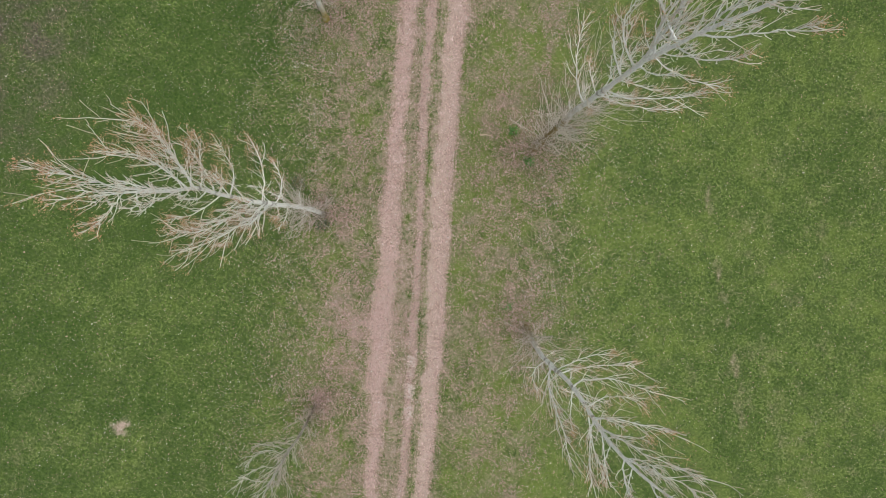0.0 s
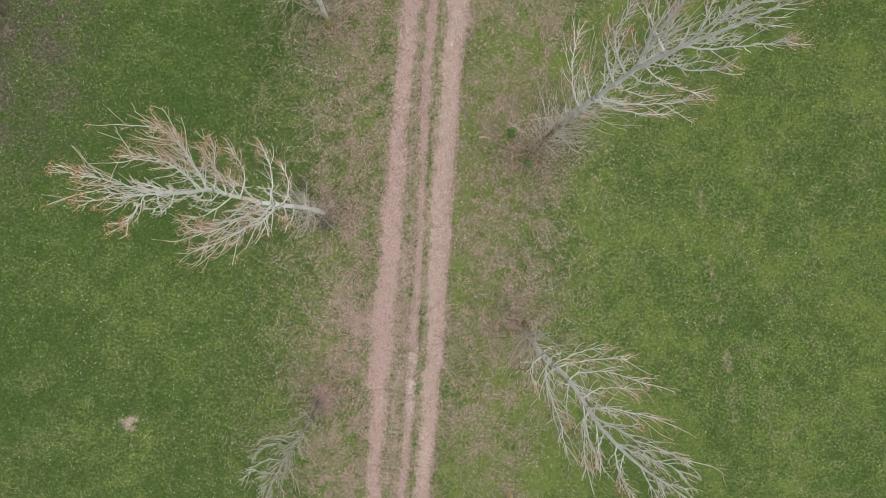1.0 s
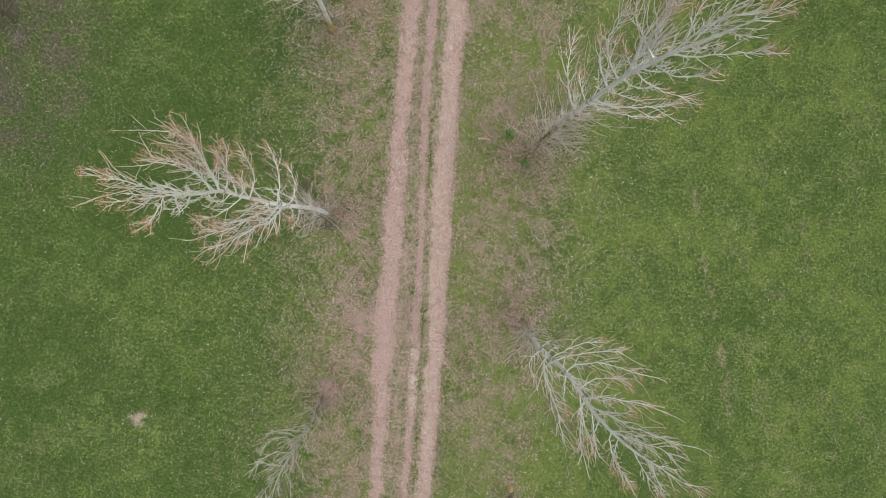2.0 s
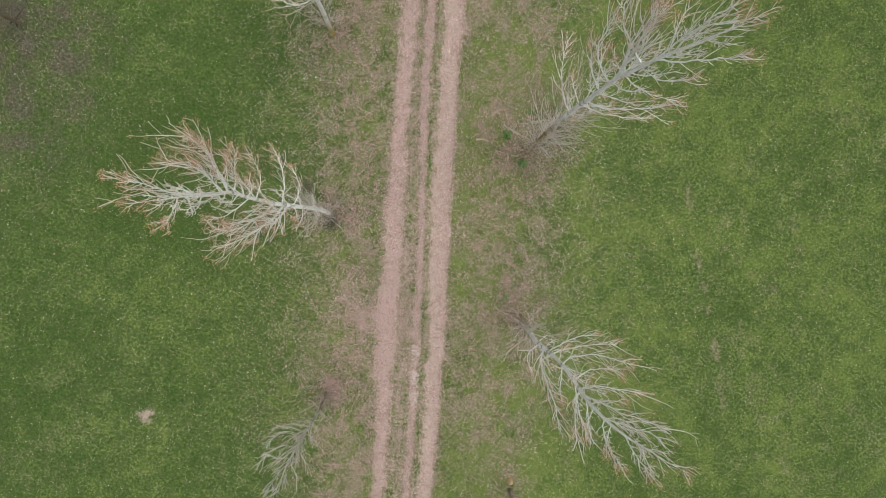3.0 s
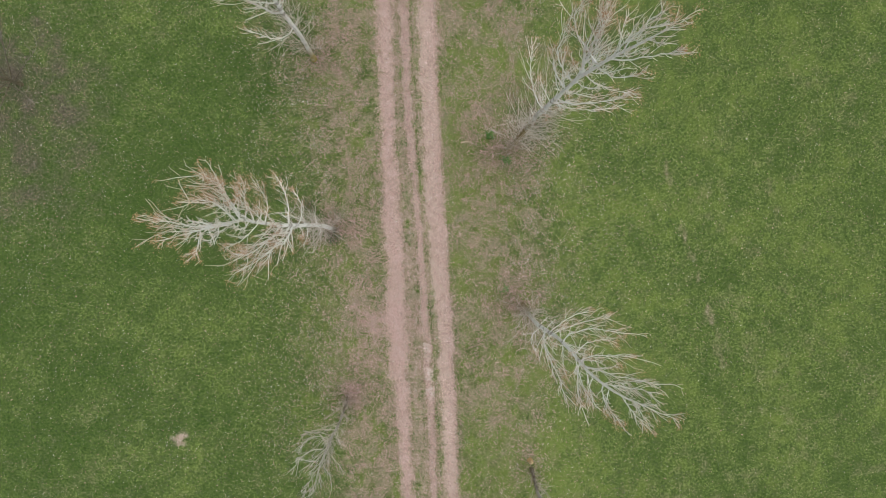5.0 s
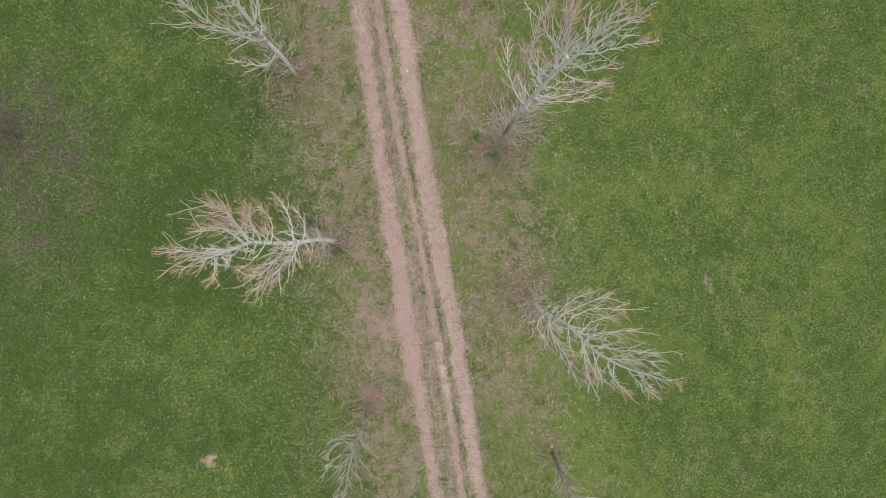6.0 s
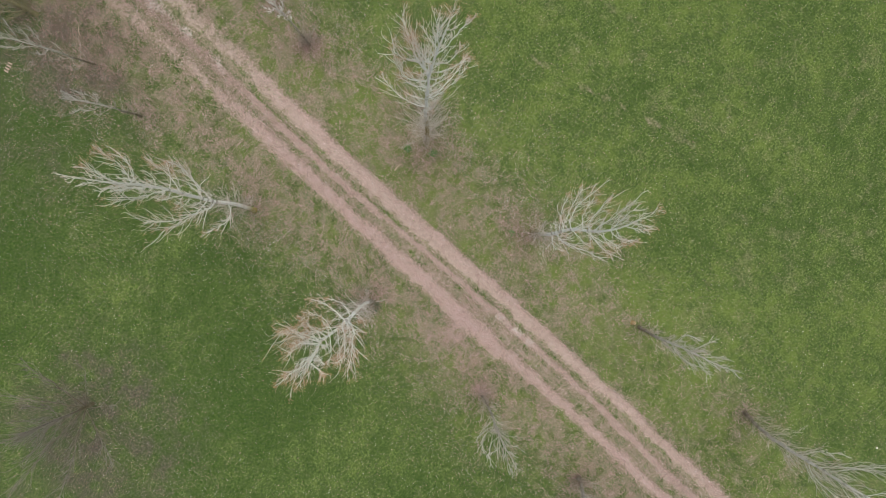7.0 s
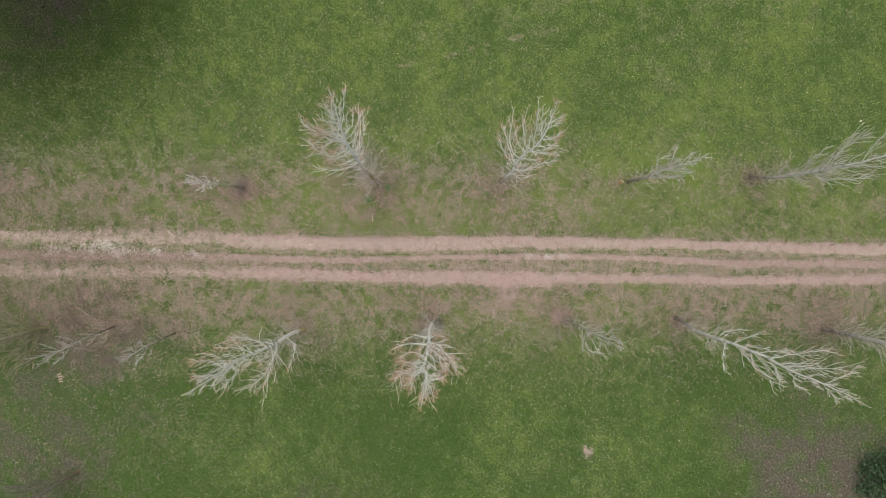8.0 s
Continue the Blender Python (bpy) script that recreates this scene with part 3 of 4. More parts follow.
    # dark swollen scars where the heavy limbs leave the trunk
    for f in swell:
        k = np.linspace(f - 0.13 / tall, f + 0.07 / tall, 6)
        p = np.array([on_trunk(v)[0] for v in k])
        w = Wood()
        w.tube(p + rng.normal(0, 0.004, p.shape), on_trunk(f)[2] * np.array((0.97, 1.08, 1.16, 1.18, 1.1, 0.95)) * rng.uniform(0.97, 1.04, 6), 9)
        part("knot", w.make("knot", SCAR), root, "dark cracked branch scar")
    # the leader itself
    sprout(rng, crown, trunk[int(m * max(crown_from, 0.45)):], radius * 0.22, 0.6, int(twigs * 4), 0.05, tips, 1, lift * 0.8, dense)
    sprout(rng, crown, trunk[-4:], 0.010, 0.55, 6, 0.0, tips, 1, lift * 0.7, 3)
    part("crown", crown.make("crown", twig_bark), root, "grey leafless twigs")
    if dead:
        part("outer_crown", crown.fine.make("outer_crown", RUSTTWIG), root, "thin rusty brown twig ends")
        tips_a = np.array(tips)
        # at the outer ends of the crown
        axis = np.stack([np.interp(tips_a[:, 2], trunk[:, 2], trunk[:, k]) for k in range(2)], 1)
        off = np.linalg.norm(tips_a[:, :2] - axis, axis=1)
        high = tips_a[(tips_a[:, 2] > tall * 0.35) & (off > 0.45) | (tips_a[:, 2] > tall * 0.97)]
        hearts = high[rng.random(len(high)) < 0.2 * dead]
        near = np.min(np.linalg.norm(high[:, None] - hearts[None], axis=2), 1)
        pick = high[(near < 0.30) & (rng.random(len(high)) < 0.85) | (rng.random(len(high)) < 0.1 * dead)]
        cloud = np.repeat(pick, 14, 0) + rng.normal(0, 0.036, (len(pick) * 14, 3))
        part("dead_foliage", leaf_cards(rng, cloud, leaf, DEAD, "dead_foliage"), root, "rusty brown withered leaves and catkins")
    if shoots:
        brush, none = Wood(), []
        for _ in range(shoots):
            p, d, r = on_trunk(rng.uniform(0.01, shoot_height / tall))
            way = sideways(rng, np.array((0, 0, 1.0)), rng.uniform(0.4, 1.35))
            long = rng.uniform(0.4, 1.3) * shoot_long
            q = branch(rng, p, way, long, 1.3, 0.09, 6)
            brush.tube(q, np.linspace(0.0095, 0.0038, 6), 3)
            sprout(rng, brush, q, 0.0075, long * 0.45, 6, 0.15, none, 0, 1.0, 3)
        part("brush", brush.make("brush", brush_bark), root, "thin brushy shoots at the foot")
    if litter:
        where = rng.normal(0, 1, (litter, 2)) * litter_wide
        up = np.abs(rng.normal(0, 0.12, litter)) + 0.03
        part("foot_leaves", leaf_cards(rng, np.stack([where[:, 0], where[:, 1], up], 1), 0.028, LITTER, "foot_leaves"), root, "brown withered leaves caught at the foot")
    return root


POP = "tall slender pale grey leafless poplar"
bare_tree("poplar_tree", POP + " with rusty withered leaves", ((-3.86, 0.33, 0.0), (-3.77, 0.49, 4.4), (-4.08, 0.47, 7.2), (-4.31, 0.54, 9.0), (-4.4, 0.61, 10.3), (-4.37, 0.45, 12.1), (-4.36, 0.36, 13.4), (-4.56, 0.2, 14.5)), 0.074, 101,
          arms=((10.4, -4.34, 1.32, 12.3, -4.22, 1.37, 13.4),
                (10.6, -4.18, 1.11, 12.1, -4.12, 1.4, 12.97),
                (9.6, -4.18, 1.08, 10.9, -3.98, 1.4, 11.65),
                (8.8, -3.96, 1.16, 9.9, -4.0, 1.41, 10.54),
                (7.2, -3.92, 1.45, 8.1, -3.94, 1.7, 8.62),
                (6.4, -3.72, 1.07, 6.9, -3.88, 1.5, 7.19),
                (7.8, -4.25, -0.08, 10.3, -4.28, -0.17, 11.75),
                (6.6, -3.98, -0.2, 9.2, -4.45, -0.58, 10.71),
                (7.0, -4.22, -0.08, 8.4, -4.31, -0.53, 9.21),
                (13.2, -4.1, 0.13, 14.1, -3.97, -0.05, 14.62),
                (11.4, -4.59, 0.5, 13.5, -4.56, 0.58, 14.72),
                (10.8, -4.38, 0.91, 12.7, -4.4, 0.9, 13.8)),
          taper=0.8, crown_from=0.2, spread=0.68, limbs=38, dead=0.8, leaf=0.013, litter=420, shoots=70, shoot_height=6.0, shoot_long=1.3)
bare_tree("poplar_tree", POP + " with twin leaders and mossy foot", ((3.26, 3.13, 0.0), (3.26, 3.15, 3.5), (3.31, 3.26, 6.5), (3.28, 3.19, 9.2), (3.2, 3.12, 11.6), (3.32, 3.11, 13.1), (3.48, 3.04, 14.2), (3.77, 3.0, 15.7), (3.87, 2.98, 16.3)), 0.088, 102,
          arms=((12.2, 3.14, 3.6, 13.9, 3.26, 3.97, 15.07),
                (13.6, 3.48, 3.13, 14.95, 3.61, 3.0, 15.88),
                (13.0, 2.71, 3.79, 14.0, 2.79, 3.88, 14.69),
                (11.4, 2.7, 3.58, 12.7, 2.74, 3.81, 13.6),
                (7.4, 2.86, 4.07, 8.4, 2.8, 4.66, 9.09),
                (9.2, 3.9, 2.84, 10.5, 4.45, 2.83, 11.4),
                (8.8, 3.86, 2.94, 9.5, 4.52, 2.82, 9.98),
                (12.2, 3.68, 2.72, 12.7, 4.02, 2.58, 13.04),
                (13.0, 3.55, 2.72, 13.8, 3.81, 2.66, 14.35),
                (13.6, 3.93, 2.88, 14.55, 4.16, 2.78, 15.21),
                (14.2, 3.59, 3.23, 15.2, 3.63, 3.22, 15.89),
                (12.5, 3.24, 3.59, 13.85, 2.99, 3.62, 14.78),
                (10.5, 2.82, 3.44, 11.55, 2.67, 3.72, 12.27),
                (11.6, 3.23, 3.46, 13.1, 3.26, 3.65, 14.4, 0.05)),
          crown_from=0.28, spread=0.6, lift=1.6, limbs=38, taper=0.75, dead=0.45, litter=600, litter_wide=0.45, shoots=120, shoot_height=8.0, shoot_long=1.5, bark=OCHREFOOT)
bare_tree("poplar_tree", POP + " with a dense fanned crown", ((3.45, -3.08, 0.0), (3.27, -3.1, 5.0), (3.33, -3.05, 6.8), (3.39, -3.06, 8.8), (3.35, -3.16, 10.4), (3.44, -3.35, 12.2), (3.76, -3.33, 13.7), (4.08, -3.32, 14.7)), 0.076, 103,
          arms=((6.2, 3.02, -3.42, 8.7, 2.99, -4.03, 10.42),
                (10.4, 3.01, -3.49, 11.5, 2.91, -3.75, 12.26),
                (8.6, 3.67, -2.49, 10.1, 4.24, -2.43, 11.13),
                (9.8, 3.65, -2.63, 10.7, 3.93, -2.56, 11.32),
                (10.5, 3.42, -2.73, 11.85, 3.95, -2.61, 12.78),
                (10.9, 3.58, -3.06, 12.55, 4.01, -2.94, 13.69),
                (12.2, 3.27, -3.49, 13.1, 3.33, -3.63, 13.72),
                (7, 3.55, -2.53, 8.0, 4.02, -2.21, 8.69),
                (7.3, 4.0, -2.53, 8.45, 4.42, -2.35, 9.24),
                (5.6, 2.81, -3.36, 6.4, 2.89, -3.6, 6.95),
                (13.0, 3.61, -3.49, 13.75, 3.6, -3.5, 14.27),
                (12.2, 3.64, -3.08, 13.25, 3.85, -3.04, 13.97)),
          crown_from=0.26, spread=0.55, lift=1.6, limbs=30, taper=0.75, dead=0.5, litter=500, litter_wide=0.45, shoots=45, shoot_height=4.4, shoot_long=1.4, bark=MOSSFOOT)
bare_tree("young_poplar", "small thin leafless poplar leaning from a brushy foot", ((-3.7, -6.39, 0.0), (-3.7, -6.61, 2.2), (-3.86, -6.86, 3.6), (-3.95, -7.11, 5.0), (-3.96, -7.41, 6.2), (-3.99, -7.56, 6.7)), 0.042, 104,
          arms=((3.7, -4.46, -6.64, 4.25, -4.72, -6.86, 4.63),
                (4.4, -4.44, -6.87, 5.0, -4.73, -7.15, 5.41),
                (5, -4.17, -6.97, 5.4, -4.48, -6.8, 5.68),
                (5.2, -4.21, -7.48, 5.85, -4.26, -7.6, 6.3),
                (3.4, -4.46, -6.51, 3.9, -4.56, -6.43, 4.25),
                (5, -3.73, -7.29, 5.4, -3.56, -7.35, 5.68)),
          crown_from=0.4, spread=0.3, limbs=10, litter=700, shoots=75, shoot_height=4.4, shoot_long=0.9, slim=0.62, bark=SAPLING, twig_bark=SAPLING)
bare_tree("poplar_tree", POP + " with yellow lichen near the foot", ((-4.26, 7.0, 0.0), (-4.17, 6.92, 4.2), (-4.3, 7.17, 5.6), (-4.22, 7.08, 8.2), (-4.13, 7.04, 10.0), (-4.08, 6.84, 12.7), (-4.19, 6.92, 14.0), (-4.38, 7.04, 15.3)), 0.078, 105,
          arms=((5.2, -4.78, 6.57, 8.6, -5.05, 6.54, 10.95),
                (6, -4.82, 6.67, 7.7, -5.5, 6.67, 8.87),
                (9.8, -4.35, 6.77, 11.6, -4.57, 6.82, 12.84),
                (12.5, -3.69, 6.99, 13.75, -3.54, 7.08, 14.61),
                (12.7, -3.56, 6.78, 13.6, -3.37, 6.95, 14.22),
                (13.3, -3.99, 6.92, 14.35, -3.91, 6.92, 15.07),
                (6.5, -3.7, 7.66, 8.25, -3.58, 7.72, 9.46),
                (5.6, -3.85, 7.62, 7.3, -3.62, 7.86, 8.47),
                (8.6, -3.81, 7.6, 10.0, -3.67, 7.62, 10.97),
                (4.2, -4.52, 6.26, 5.35, -5.11, 6.31, 6.14),
                (11, -4.2, 6.81, 12.5, -4.28, 6.72, 13.54)),
          crown_from=0.22, limbs=34, spread=0.58, slim=0.85, dead=0.28, shoots=50, shoot_height=5.2, shoot_long=1.5, bark=LICHEN, taper=0.78)
bare_tree("young_poplar", "thin young leafless poplar on a rotten orange foot", ((3.49, -9.75, 0.0), (3.37, -9.78, 2.2), (3.35, -9.69, 4.2), (3.32, -9.65, 6.2), (3.33, -9.84, 8.0), (3.4, -10.02, 9.0)), 0.058, 106,
          arms=((6.2, 3.71, -9.51, 7.0, 3.93, -9.44, 7.55),
                (4.6, 3.83, -9.54, 5.3, 3.92, -9.8, 5.78),
                (6.2, 3.07, -9.88, 7.1, 2.95, -10.05, 7.72),
                (7, 3.64, -9.94, 7.65, 3.67, -9.88, 8.1),
                (4.2, 3.07, -9.95, 5.3, 3.03, -10.23, 6.06)),
          crown_from=0.3, spread=0.34, limbs=20, shoots=80, shoot_height=6.5, shoot_long=0.9, bark=BROWNFOOT, twig_bark=DULLTWIG, slim=0.75)
bare_tree("poplar_tree", POP + " branching low", ((3.84, -16.1, 0.0), (3.48, -16.04, 2.2), (3.34, -16.12, 4.7), (3.36, -16.23, 6.0), (3.3, -16.21, 7.9), (3.32, -16.29, 9.8), (3.28, -16.41, 11.6)), 0.075, 107,
          arms=((5.5, 2.75, -15.94, 7.25, 2.68, -16.45, 8.46),
                (6, 4.16, -16.39, 7.8, 4.25, -16.18, 9.04),
                (5, 3.78, -15.81, 6.1, 4.15, -16.0, 6.86),
                (7.6, 3.05, -16.54, 9.2, 2.79, -16.6, 10.3),
                (8.6, 3.94, -16.12, 9.8, 4.2, -16.09, 10.63),
                (6.4, 3.88, -16.0, 7.7, 4.36, -16.03, 8.6)),
          crown_from=0.24, spread=0.5, limbs=26, bark=BROWNFOOT, twig_bark=DULLTWIG, litter=450, shoots=110, shoot_height=7.0, shoot_long=1.2, slim=0.64)
bare_tree("poplar_tree", POP + " with a straight trunk", ((-3.58, -12.28, 0.0), (-3.92, -11.98, 3.4), (-3.98, -12.21, 5.0), (-4.0, -12.26, 6.5), (-4.19, -12.38, 9.2), (-4.38, -12.32, 11.0), (-4.45, -12.33, 12.6), (-4.7, -12.4, 14.4)), 0.08, 108,
          arms=((6, -4.54, -11.72, 6.7, -5.03, -11.58, 7.18),
                (6.6, -4.57, -12.24, 8.2, -5.09, -12.41, 9.3),
                (6.6, -3.54, -12.42, 7.6, -3.31, -12.56, 8.29),
                (9.3, -3.73, -12.8, 10.85, -3.51, -12.94, 11.92),
                (10.5, -4.04, -12.36, 12.25, -3.9, -12.48, 13.46),
                (11.2, -4.71, -11.93, 11.7, -4.77, -11.99, 12.04),
                (12.6, -4.72, -12.23, 13.2, -4.78, -12.11, 13.61),
                (8, -4.56, -12.25, 9.25, -4.85, -12.24, 10.11),
                (12.6, -4.02, -12.55, 13.4, -3.69, -12.54, 13.95),
                (5.2, -3.54, -12.16, 6.2, -3.38, -12.35, 6.89)),
          crown_from=0.28, spread=0.55, limbs=30, slim=0.85, taper=0.78, dead=0.12, bark=BROWNFOOT, twig_bark=TWIG, litter=500, shoots=55, shoot_height=5.4, shoot_long=1.4)
bare_tree("poplar_tree", POP + " above a brown brushy foot", ((-4.1, -20.0, 0), (-4.2, -19.8, 6.5), (-4.25, -19.7, 13.0)), 0.1, 109, crown_from=0.34, spread=0.9, limbs=24, bark=BROWNFOOT, litter=800, litter_wide=0.5, shoots=130, shoot_height=6.0, shoot_long=1.2)
bare_tree("young_poplar", "small pale leafless sapling beside a brown brush heap", ((3.0, 10.1, 0), (2.95, 10.5, 2.4), (2.75, 11.1, 4.9)), 0.03, 110, crown_from=0.5, spread=0.4, limbs=16, litter=900, litter_wide=0.42, shoots=56, shoot_height=0.8, shoot_long=0.8, slim=0.8, twigs=6, bark=SAPLING, twig_bark=TWIG)
bare_tree("willow_tree", "dark mossy crooked leafless tree in leaf litter", ((-4.2, 20.1, 0), (-4.45, 20.7, 1.6), (-4.9, 21.5, 4.2)), 0.09, 111, crown_from=0.1, spread=0.8, limbs=10, twigs=4,
          arms=((0.3, -3.9, 21.0, 0.9, -3.4, 22.6, 1.8, 0.045), (0.4, -4.3, 21.2, 1.2, -4.2, 23.0, 2.6, 0.055), (0.5, -4.7, 20.9, 1.3, -5.2, 22.2, 2.6, 0.05), (0.4, -5.0, 20.6, 1.2, -6.0, 21.6, 2.4, 0.045),
                (0.3, -4.9, 20.2, 0.8, -6.3, 20.9, 1.6), (0.3, -3.6, 20.4, 0.7, -3.2, 21.4, 1.4), (0.4, -4.6, 21.0, 1.0, -5.5, 22.6, 1.9)),
          bark=MOSSY, twig_bark=OLIVE, brush_bark=OLIVE, shoots=22, shoot_height=1.0, open_angle=1.1, lift=1.0)
bare_tree("young_poplar", "thin pale leafless sapling in brown litter", ((-4.13, 16.68, 0), (-4.4, 16.6, 3.0), (-4.9, 16.7, 5.9)), 0.036, 112, crown_from=0.4, spread=0.62, limbs=12, twigs=3.2, shoots=14, shoot_long=0.8, slim=0.7, bark=SAPLING, twig_bark=SAPLING)
bare_tree("young_poplar", "thin pale leafless sapling with a mossy foot", ((-4.5, 13.6, 0), (-4.65, 13.5, 3.0), (-5.0, 13.55, 5.6)), 0.036, 113, crown_from=0.4, spread=0.62, limbs=12, twigs=3.2, shoots=14, shoot_long=0.8, slim=0.7, bark=SAPLING, twig_bark=SAPLING)
bare_tree("bare_tree", "dark leafless spreading tree in brown litter", ((-11.6, 18.5, 0), (-12.0, 19.0, 3.0), (-12.4, 19.6, 4.6)), 0.075, 114, crown_from=0.12, spread=1.2, limbs=27,
          arms=((0.5, -11.8, 19.6, 1.4, -11.5, 21.6, 2.6), (0.6, -12.2, 19.5, 1.6, -12.6, 21.4, 3.0), (0.6, -12.6, 19.2, 1.5, -13.6, 20.6, 2.8)), bark=GREYWOOD, twig_bark=GREYWOOD, brush_bark=GREYWOOD, open_angle=0.95)
bare_tree("bare_tree", "broad grey leafless tree with lichen-spotted limbs", ((-15.7, 6.6, 0), (-15.8, 6.7, 2.3), (-15.9, 6.8, 4.6)), 0.062, 115, crown_from=0.12, spread=0.9, limbs=24,
          arms=((0.5, -14.5, 6.9, 1.6, -13.6, 7.2, 2.4), (0.55, -15.1, 7.8, 1.9, -14.5, 9.0, 3.4), (0.6, -16.2, 8.1, 1.8, -16.8, 9.6, 3.2), (0.5, -17.0, 7.2, 2.2, -18.3, 8.0, 3.6),
                (0.55, -17.2, 6.3, 1.9, -18.8, 6.0, 3.2), (0.6, -16.8, 5.4, 2.0, -17.7, 4.3, 3.4), (0.55, -15.6, 5.1, 1.7, -15.5, 3.7, 2.9), (0.5, -14.7, 5.9, 1.6, -13.8, 5.3, 2.4)),
          bark=GREYWOOD, twig_bark=GREYWOOD, brush_bark=GREYWOOD, open_angle=1.0)


# ---- evergreens at the edges ----
def evergreen(name, label, base, tall, wide, seed, count, leaf, mat, trunk_radius, low=0.0, bark=MOSSY, fluff=0.17):
    """A dense leafy tree or bush: trunk, limbs and a crown of many separate leaves in uneven clumps."""
    rng = np.random.default_rng(seed)
    root = new(name)
    root.matrix_basis = pose(base[0], base[1], float(height(np.array([base[0]]), np.array([base[1]]))[0]) - 0.02)
    tagged(root, label, "tree" if tall > 4 else "bush")
    wood = Wood()
    path = branch(rng, np.zeros(3), (0.05, 0.02, 1), tall * 0.9, 0.3, 0.03, 10)
    wood.tube(path, np.linspace(trunk_radius, 0.02, 10), 10)
    part("trunk", wood.make("trunk", bark), root)
    clumps = []
    for k in range(60):
        f = rng.uniform(low, 0.98)
        p = path[min(int(f * 9), 9)]
        reach = wide * (1 - max(0, (f - low) / (1 - low + 1e-6)) ** 2.2 * 0.75) * rng.uniform(0.3, 1.0) ** 0.6
        a = rng.uniform(0, 6.28)
        end = np.array((p[0] + math.cos(a) * reach, p[1] + math.sin(a) * reach, p[2] + rng.uniform(-0.05, 0.12) * tall))
        w = Wood()
        if np.linalg.norm(end - p) > 0.15:
            w.tube(np.linspace(p, end, 5) + rng.normal(0, 0.03, (5, 3)), np.linspace(trunk_radius * 0.3, 0.012, 5), 5)
            part("limb", w.make("limb", bark), root)
        clumps.append(end)
    centre = np.array(clumps)[rng.integers(0, 60, count)]
    places = centre + rng.normal(0, 1, (count, 3)) * np.array((1, 1, 0.7)) * wide * fluff
    places[:, 2] = np.maximum(places[:, 2], 0.06)
    part("crown", leaf_cards(rng, places, leaf, mat, "crown"), root, "dense dark green leaves")
    return root


evergreen("evergreen_tree", "dense dark evergreen tree shading the meadow edge", (14.8, 21.0), 18.0, 6.6, 201, 120000, 0.14, YEW, 0.32, low=0.5, fluff=0.12)
evergreen("ivy_bush", "dark green ivy bush spilling over brown litter", (-11.7, -23.4), 1.3, 1.7, 202, 6000, 0.075, IVY, 0.06)
evergreen("ivy_bush", "low dark green ivy clump at a poplar foot", (-3.87, 0.0), 0.3, 0.3, 206, 190, 0.034, IVY, 0.012)
evergreen("ivy_bush", "small dark green ivy clump under bare twigs", (-4.85, 1.34), 0.26, 0.26, 207, 110, 0.034, IVY, 0.012)
evergreen("green_weed", "small fresh green weed clump beside a trunk", (3.1, 2.72), 0.16, 0.2, 203, 120, 0.05, FRESH, 0.01)
evergreen("green_weed", "small dark green weed clump in leaf litter", (2.47, 3.68), 0.16, 0.2, 204, 90, 0.05, FRESH, 0.01)
evergreen("green_weed", "small dark green weed clump near a poplar", (2.81, -2.44), 0.14, 0.16, 205, 50, 0.045, FRESH, 0.01)


# ---- small things on the ground ----
def lying(name, label, category, points, radius, mat, seed, sides=8):
    """A stick or branch that lies on the ground along the points (x, y), with a rough, tapered outline."""
    rng = np.random.default_rng(seed)
    p = np.array(points, float)
    f = np.linspace(0, len(p) - 1, 12)
    path = np.stack([np.interp(f, np.arange(len(p)), p[:, 0]), np.interp(f, np.arange(len(p)), p[:, 1])], 1)
    path[1:-1] = (path[:-2] + 2 * path[1:-1] + path[2:]) / 4
    z = height(path[:, 0], path[:, 1]) + radius * 0.9
    middle = path.mean(0)
    wood = Wood()
    local = np.stack([path[:, 0] - middle[0], path[:, 1] - middle[1], z - z.mean()], 1)
    wood.tube(local, radius * np.linspace(1, 0.6, 12) * rng.uniform(0.85, 1.15, 12), sides)
    ob = new(name, wood.make(name, mat))
    ob.matrix_basis = pose(middle[0], middle[1], float(z.mean()))
    return tagged(ob, label, category)


lying("fallen_branch", "short pale broken branch lying on leafy grass", "branch", ((1.32, 3.46), (1.5, 3.5), (1.72, 3.47)), 0.035, DRYWOOD, 301)
lying("fallen_branch", "curved grey dead branch lying beside a trunk", "branch", ((2.34, 3.4), (2.45, 3.2), (2.72, 3.1)), 0.022, DRYWOOD, 302)
lying("fallen_twig", "thin pale curved twig lying on the grass", "branch", ((1.99, -11.66), (1.9, -11.85), (2.0, -12.07), (2.2, -12.16)), 0.014, DRYWOOD, 303)
lying("fallen_twig", "short straight bleached stick lying on the grass", "branch", ((-6.35, 20.85), (-6.2, 20.8), (-6.02, 20.83)), 0.03, DRYWOOD, 304)
lying("fallen_twig", "short pale stick lying in brown litter", "branch", ((-3.6, 18.05), (-3.5, 18.2), (-3.36, 18.33)), 0.026, DRYWOOD, 305)


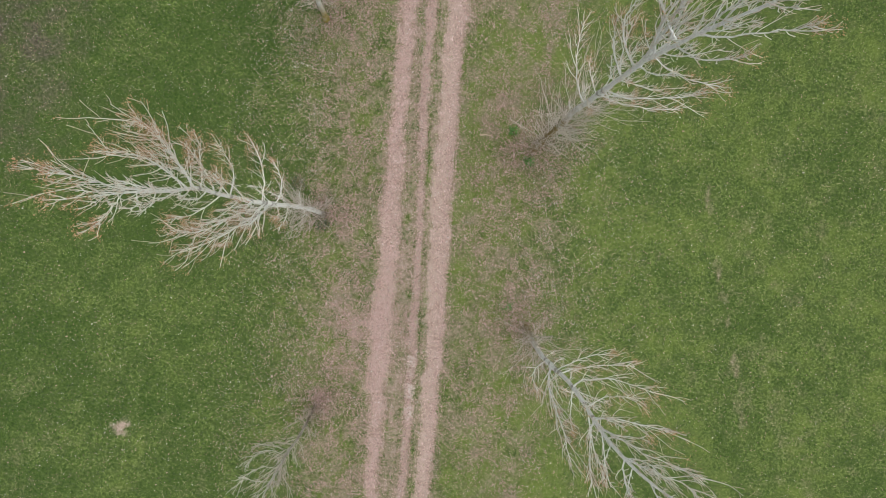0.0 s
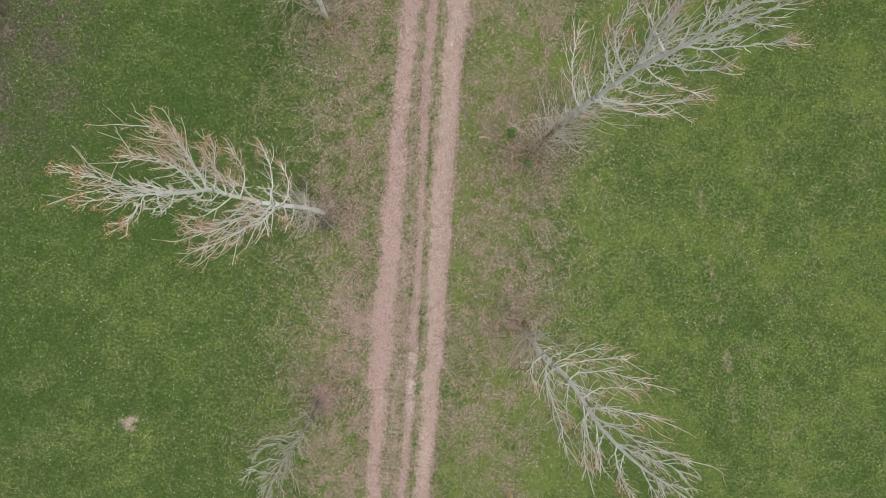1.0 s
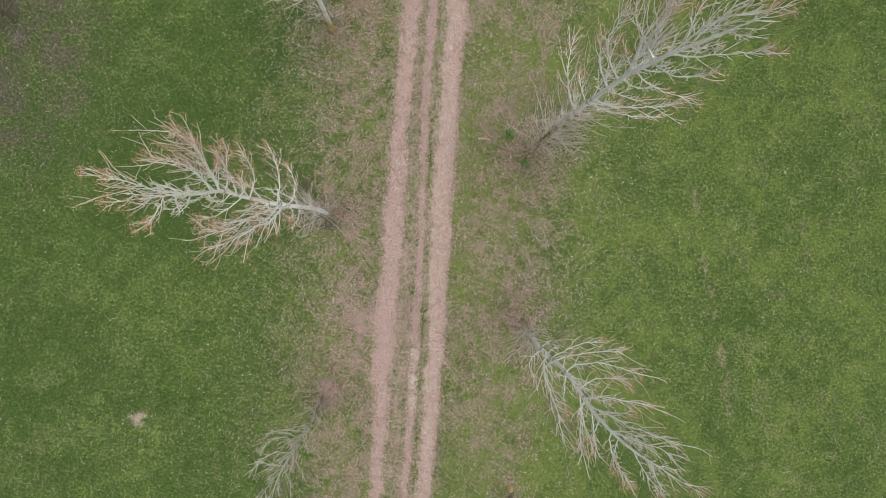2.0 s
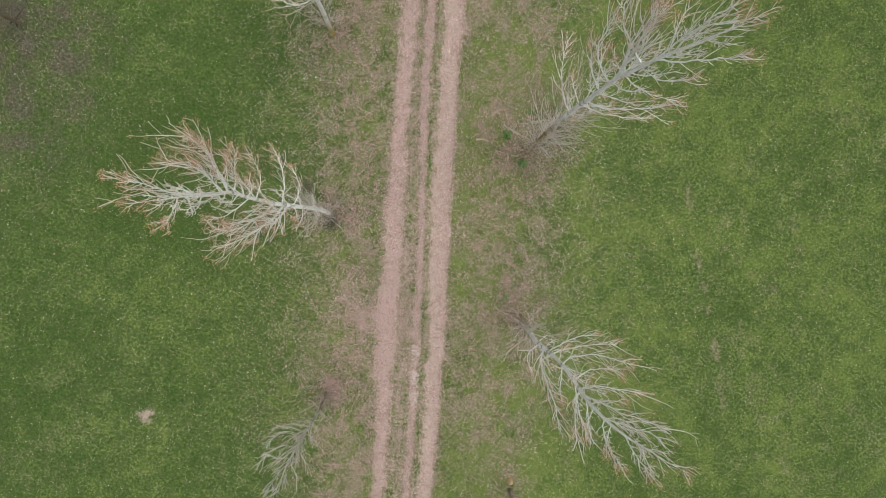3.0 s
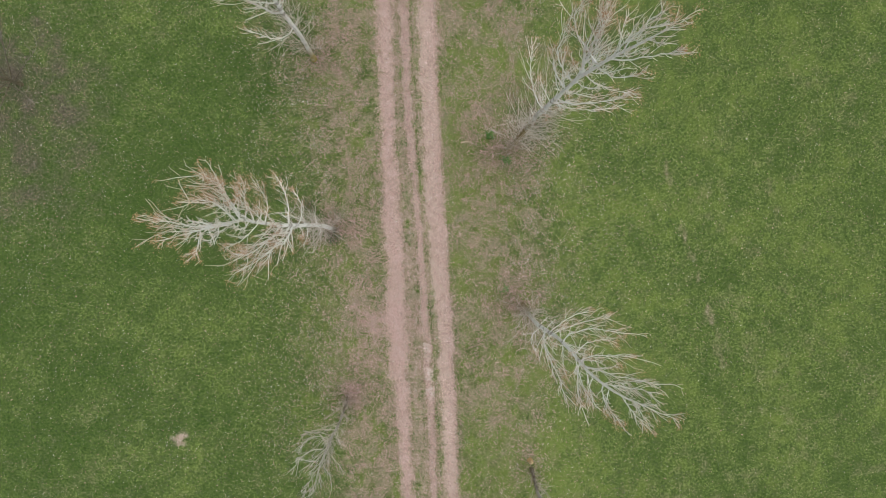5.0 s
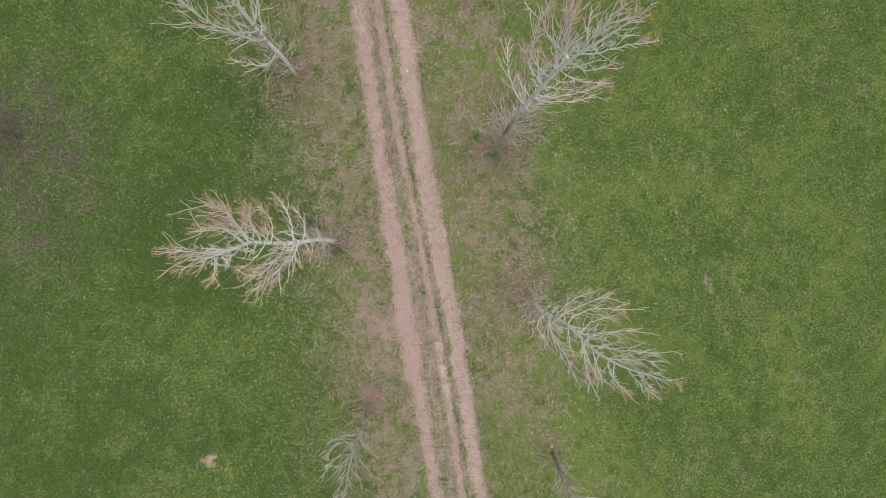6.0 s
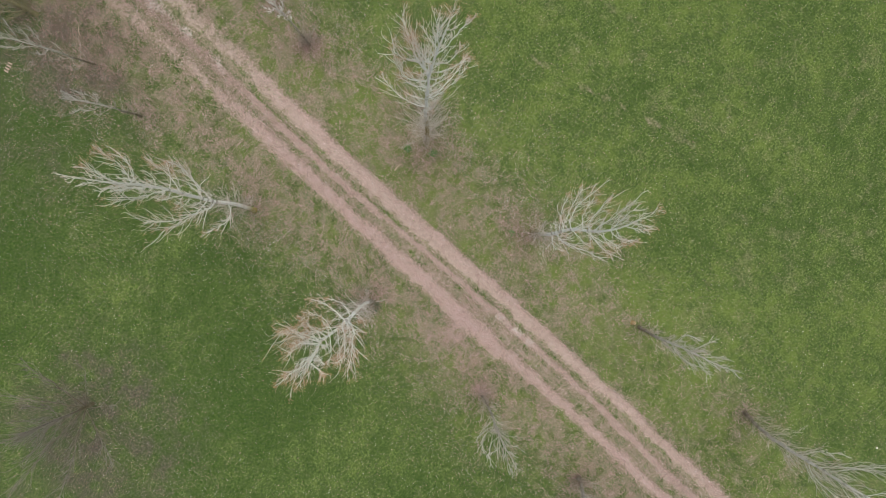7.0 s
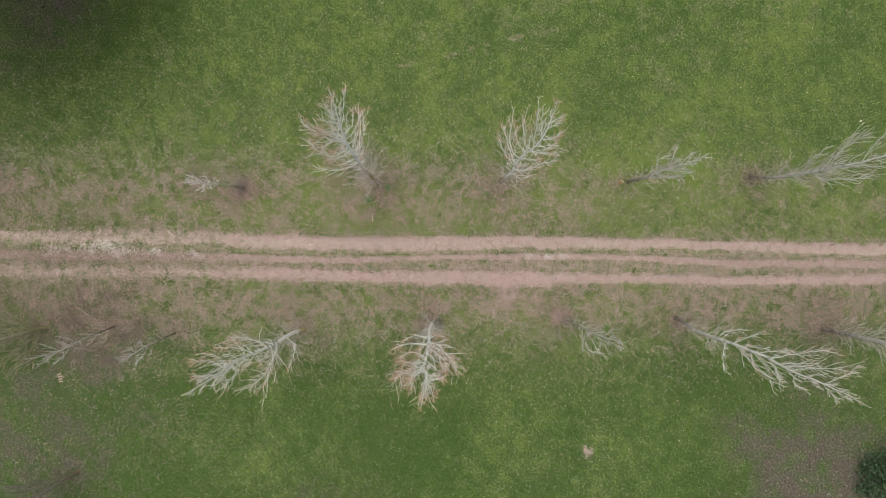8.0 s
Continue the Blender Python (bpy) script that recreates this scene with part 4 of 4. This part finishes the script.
def broken_crate():
    """A few bleached slats nailed to two battens."""
    root = new("broken_crate")
    root.matrix_basis = pose(-6.8, 19.4, float(height(np.array([-6.8]), np.array([19.4]))[0]) + 0.07, 2, 3, 16)
    root.scale = (0.72, 0.6, 0.65)
    tagged(root, "broken bleached wooden crate side lying on the grass", "crate")
    for k in range(2):
        bm = bmesh.new()
        bmesh.ops.create_cube(bm, size=1, matrix=Matrix.Translation((0, -0.12 + 0.24 * k, 0)) @ Matrix.Diagonal((0.72, 0.035, 0.03, 1)))
        bmesh.ops.bevel(bm, geom=bm.edges[:], offset=0.004, segments=1)
        me = bpy.data.meshes.new("batten")
        bm.to_mesh(me)
        bm.free()
        me.materials.append(GREYWOOD)
        part("batten", me, root)
    for k in range(4):
        bm = bmesh.new()
        bmesh.ops.create_cube(bm, size=1, matrix=Matrix.Translation((-0.27 + 0.18 * k, 0.01 * (k % 2), 0.026)) @ Matrix.Rotation(0.04 * (k - 2), 4, "Z") @ Matrix.Diagonal((0.085, 0.34, 0.018, 1)))
        bmesh.ops.bevel(bm, geom=bm.edges[:], offset=0.003, segments=1)
        me = bpy.data.meshes.new("slat")
        bm.to_mesh(me)
        bm.free()
        me.materials.append(PALEWOOD)
        part("slat", me, root)


broken_crate()


def stone(label, x, y, size, seed, mat):
    """A lump with an uneven surface, half sunk in the grass."""
    rng = np.random.default_rng(seed)
    bm = bmesh.new()
    bmesh.ops.create_icosphere(bm, subdivisions=2, radius=size)
    for v in bm.verts:
        v.co *= 1 + 0.35 * noise.noise(v.co / size + Vector((seed, 0, 0)))
        v.co.z *= 0.6
    me = bpy.data.meshes.new("stone")
    bm.to_mesh(me)
    bm.free()
    me.materials.append(mat)
    ob = new("stone", me)
    ob.matrix_basis = pose(x, y, float(height(np.array([x]), np.array([y]))[0]) + size * 0.4, 0, 0, rng.uniform(0, 360))
    tagged(ob, label, "stone")


CHALK = bark_material("chalky_stone", (0.45, 0.43, 0.40), (0.72, 0.70, 0.66), (0.5, 0.48, 0.42), 0.05)
stone("white chalky stone lying in the grass", 6.75, -21.92, 0.055, 5, CHALK)
stone("white chalky stone lying in the grass", -3.81, -23.29, 0.055, 6, CHALK)


def tree_foot():
    """A short rotten collar, orange inside, from which the young poplar grows."""
    rng = np.random.default_rng(41)
    wood = Wood()
    z = np.linspace(-0.02, 0.34, 6)
    wood.tube(np.stack([0.02 * rng.normal(0, 1, 6), 0.02 * rng.normal(0, 1, 6), z], 1), np.array((0.12, 0.105, 0.09, 0.08, 0.06, 0.01)) * rng.uniform(0.9, 1.1, 6), 11)
    ob = new("tree_stump", wood.make("tree_stump", ORANGE))
    ob.matrix_basis = pose(3.46, -9.36, float(height(np.array([3.46]), np.array([-9.36]))[0]))
    tagged(ob, "low rotten orange stump beside a young poplar", "stump")


tree_foot()
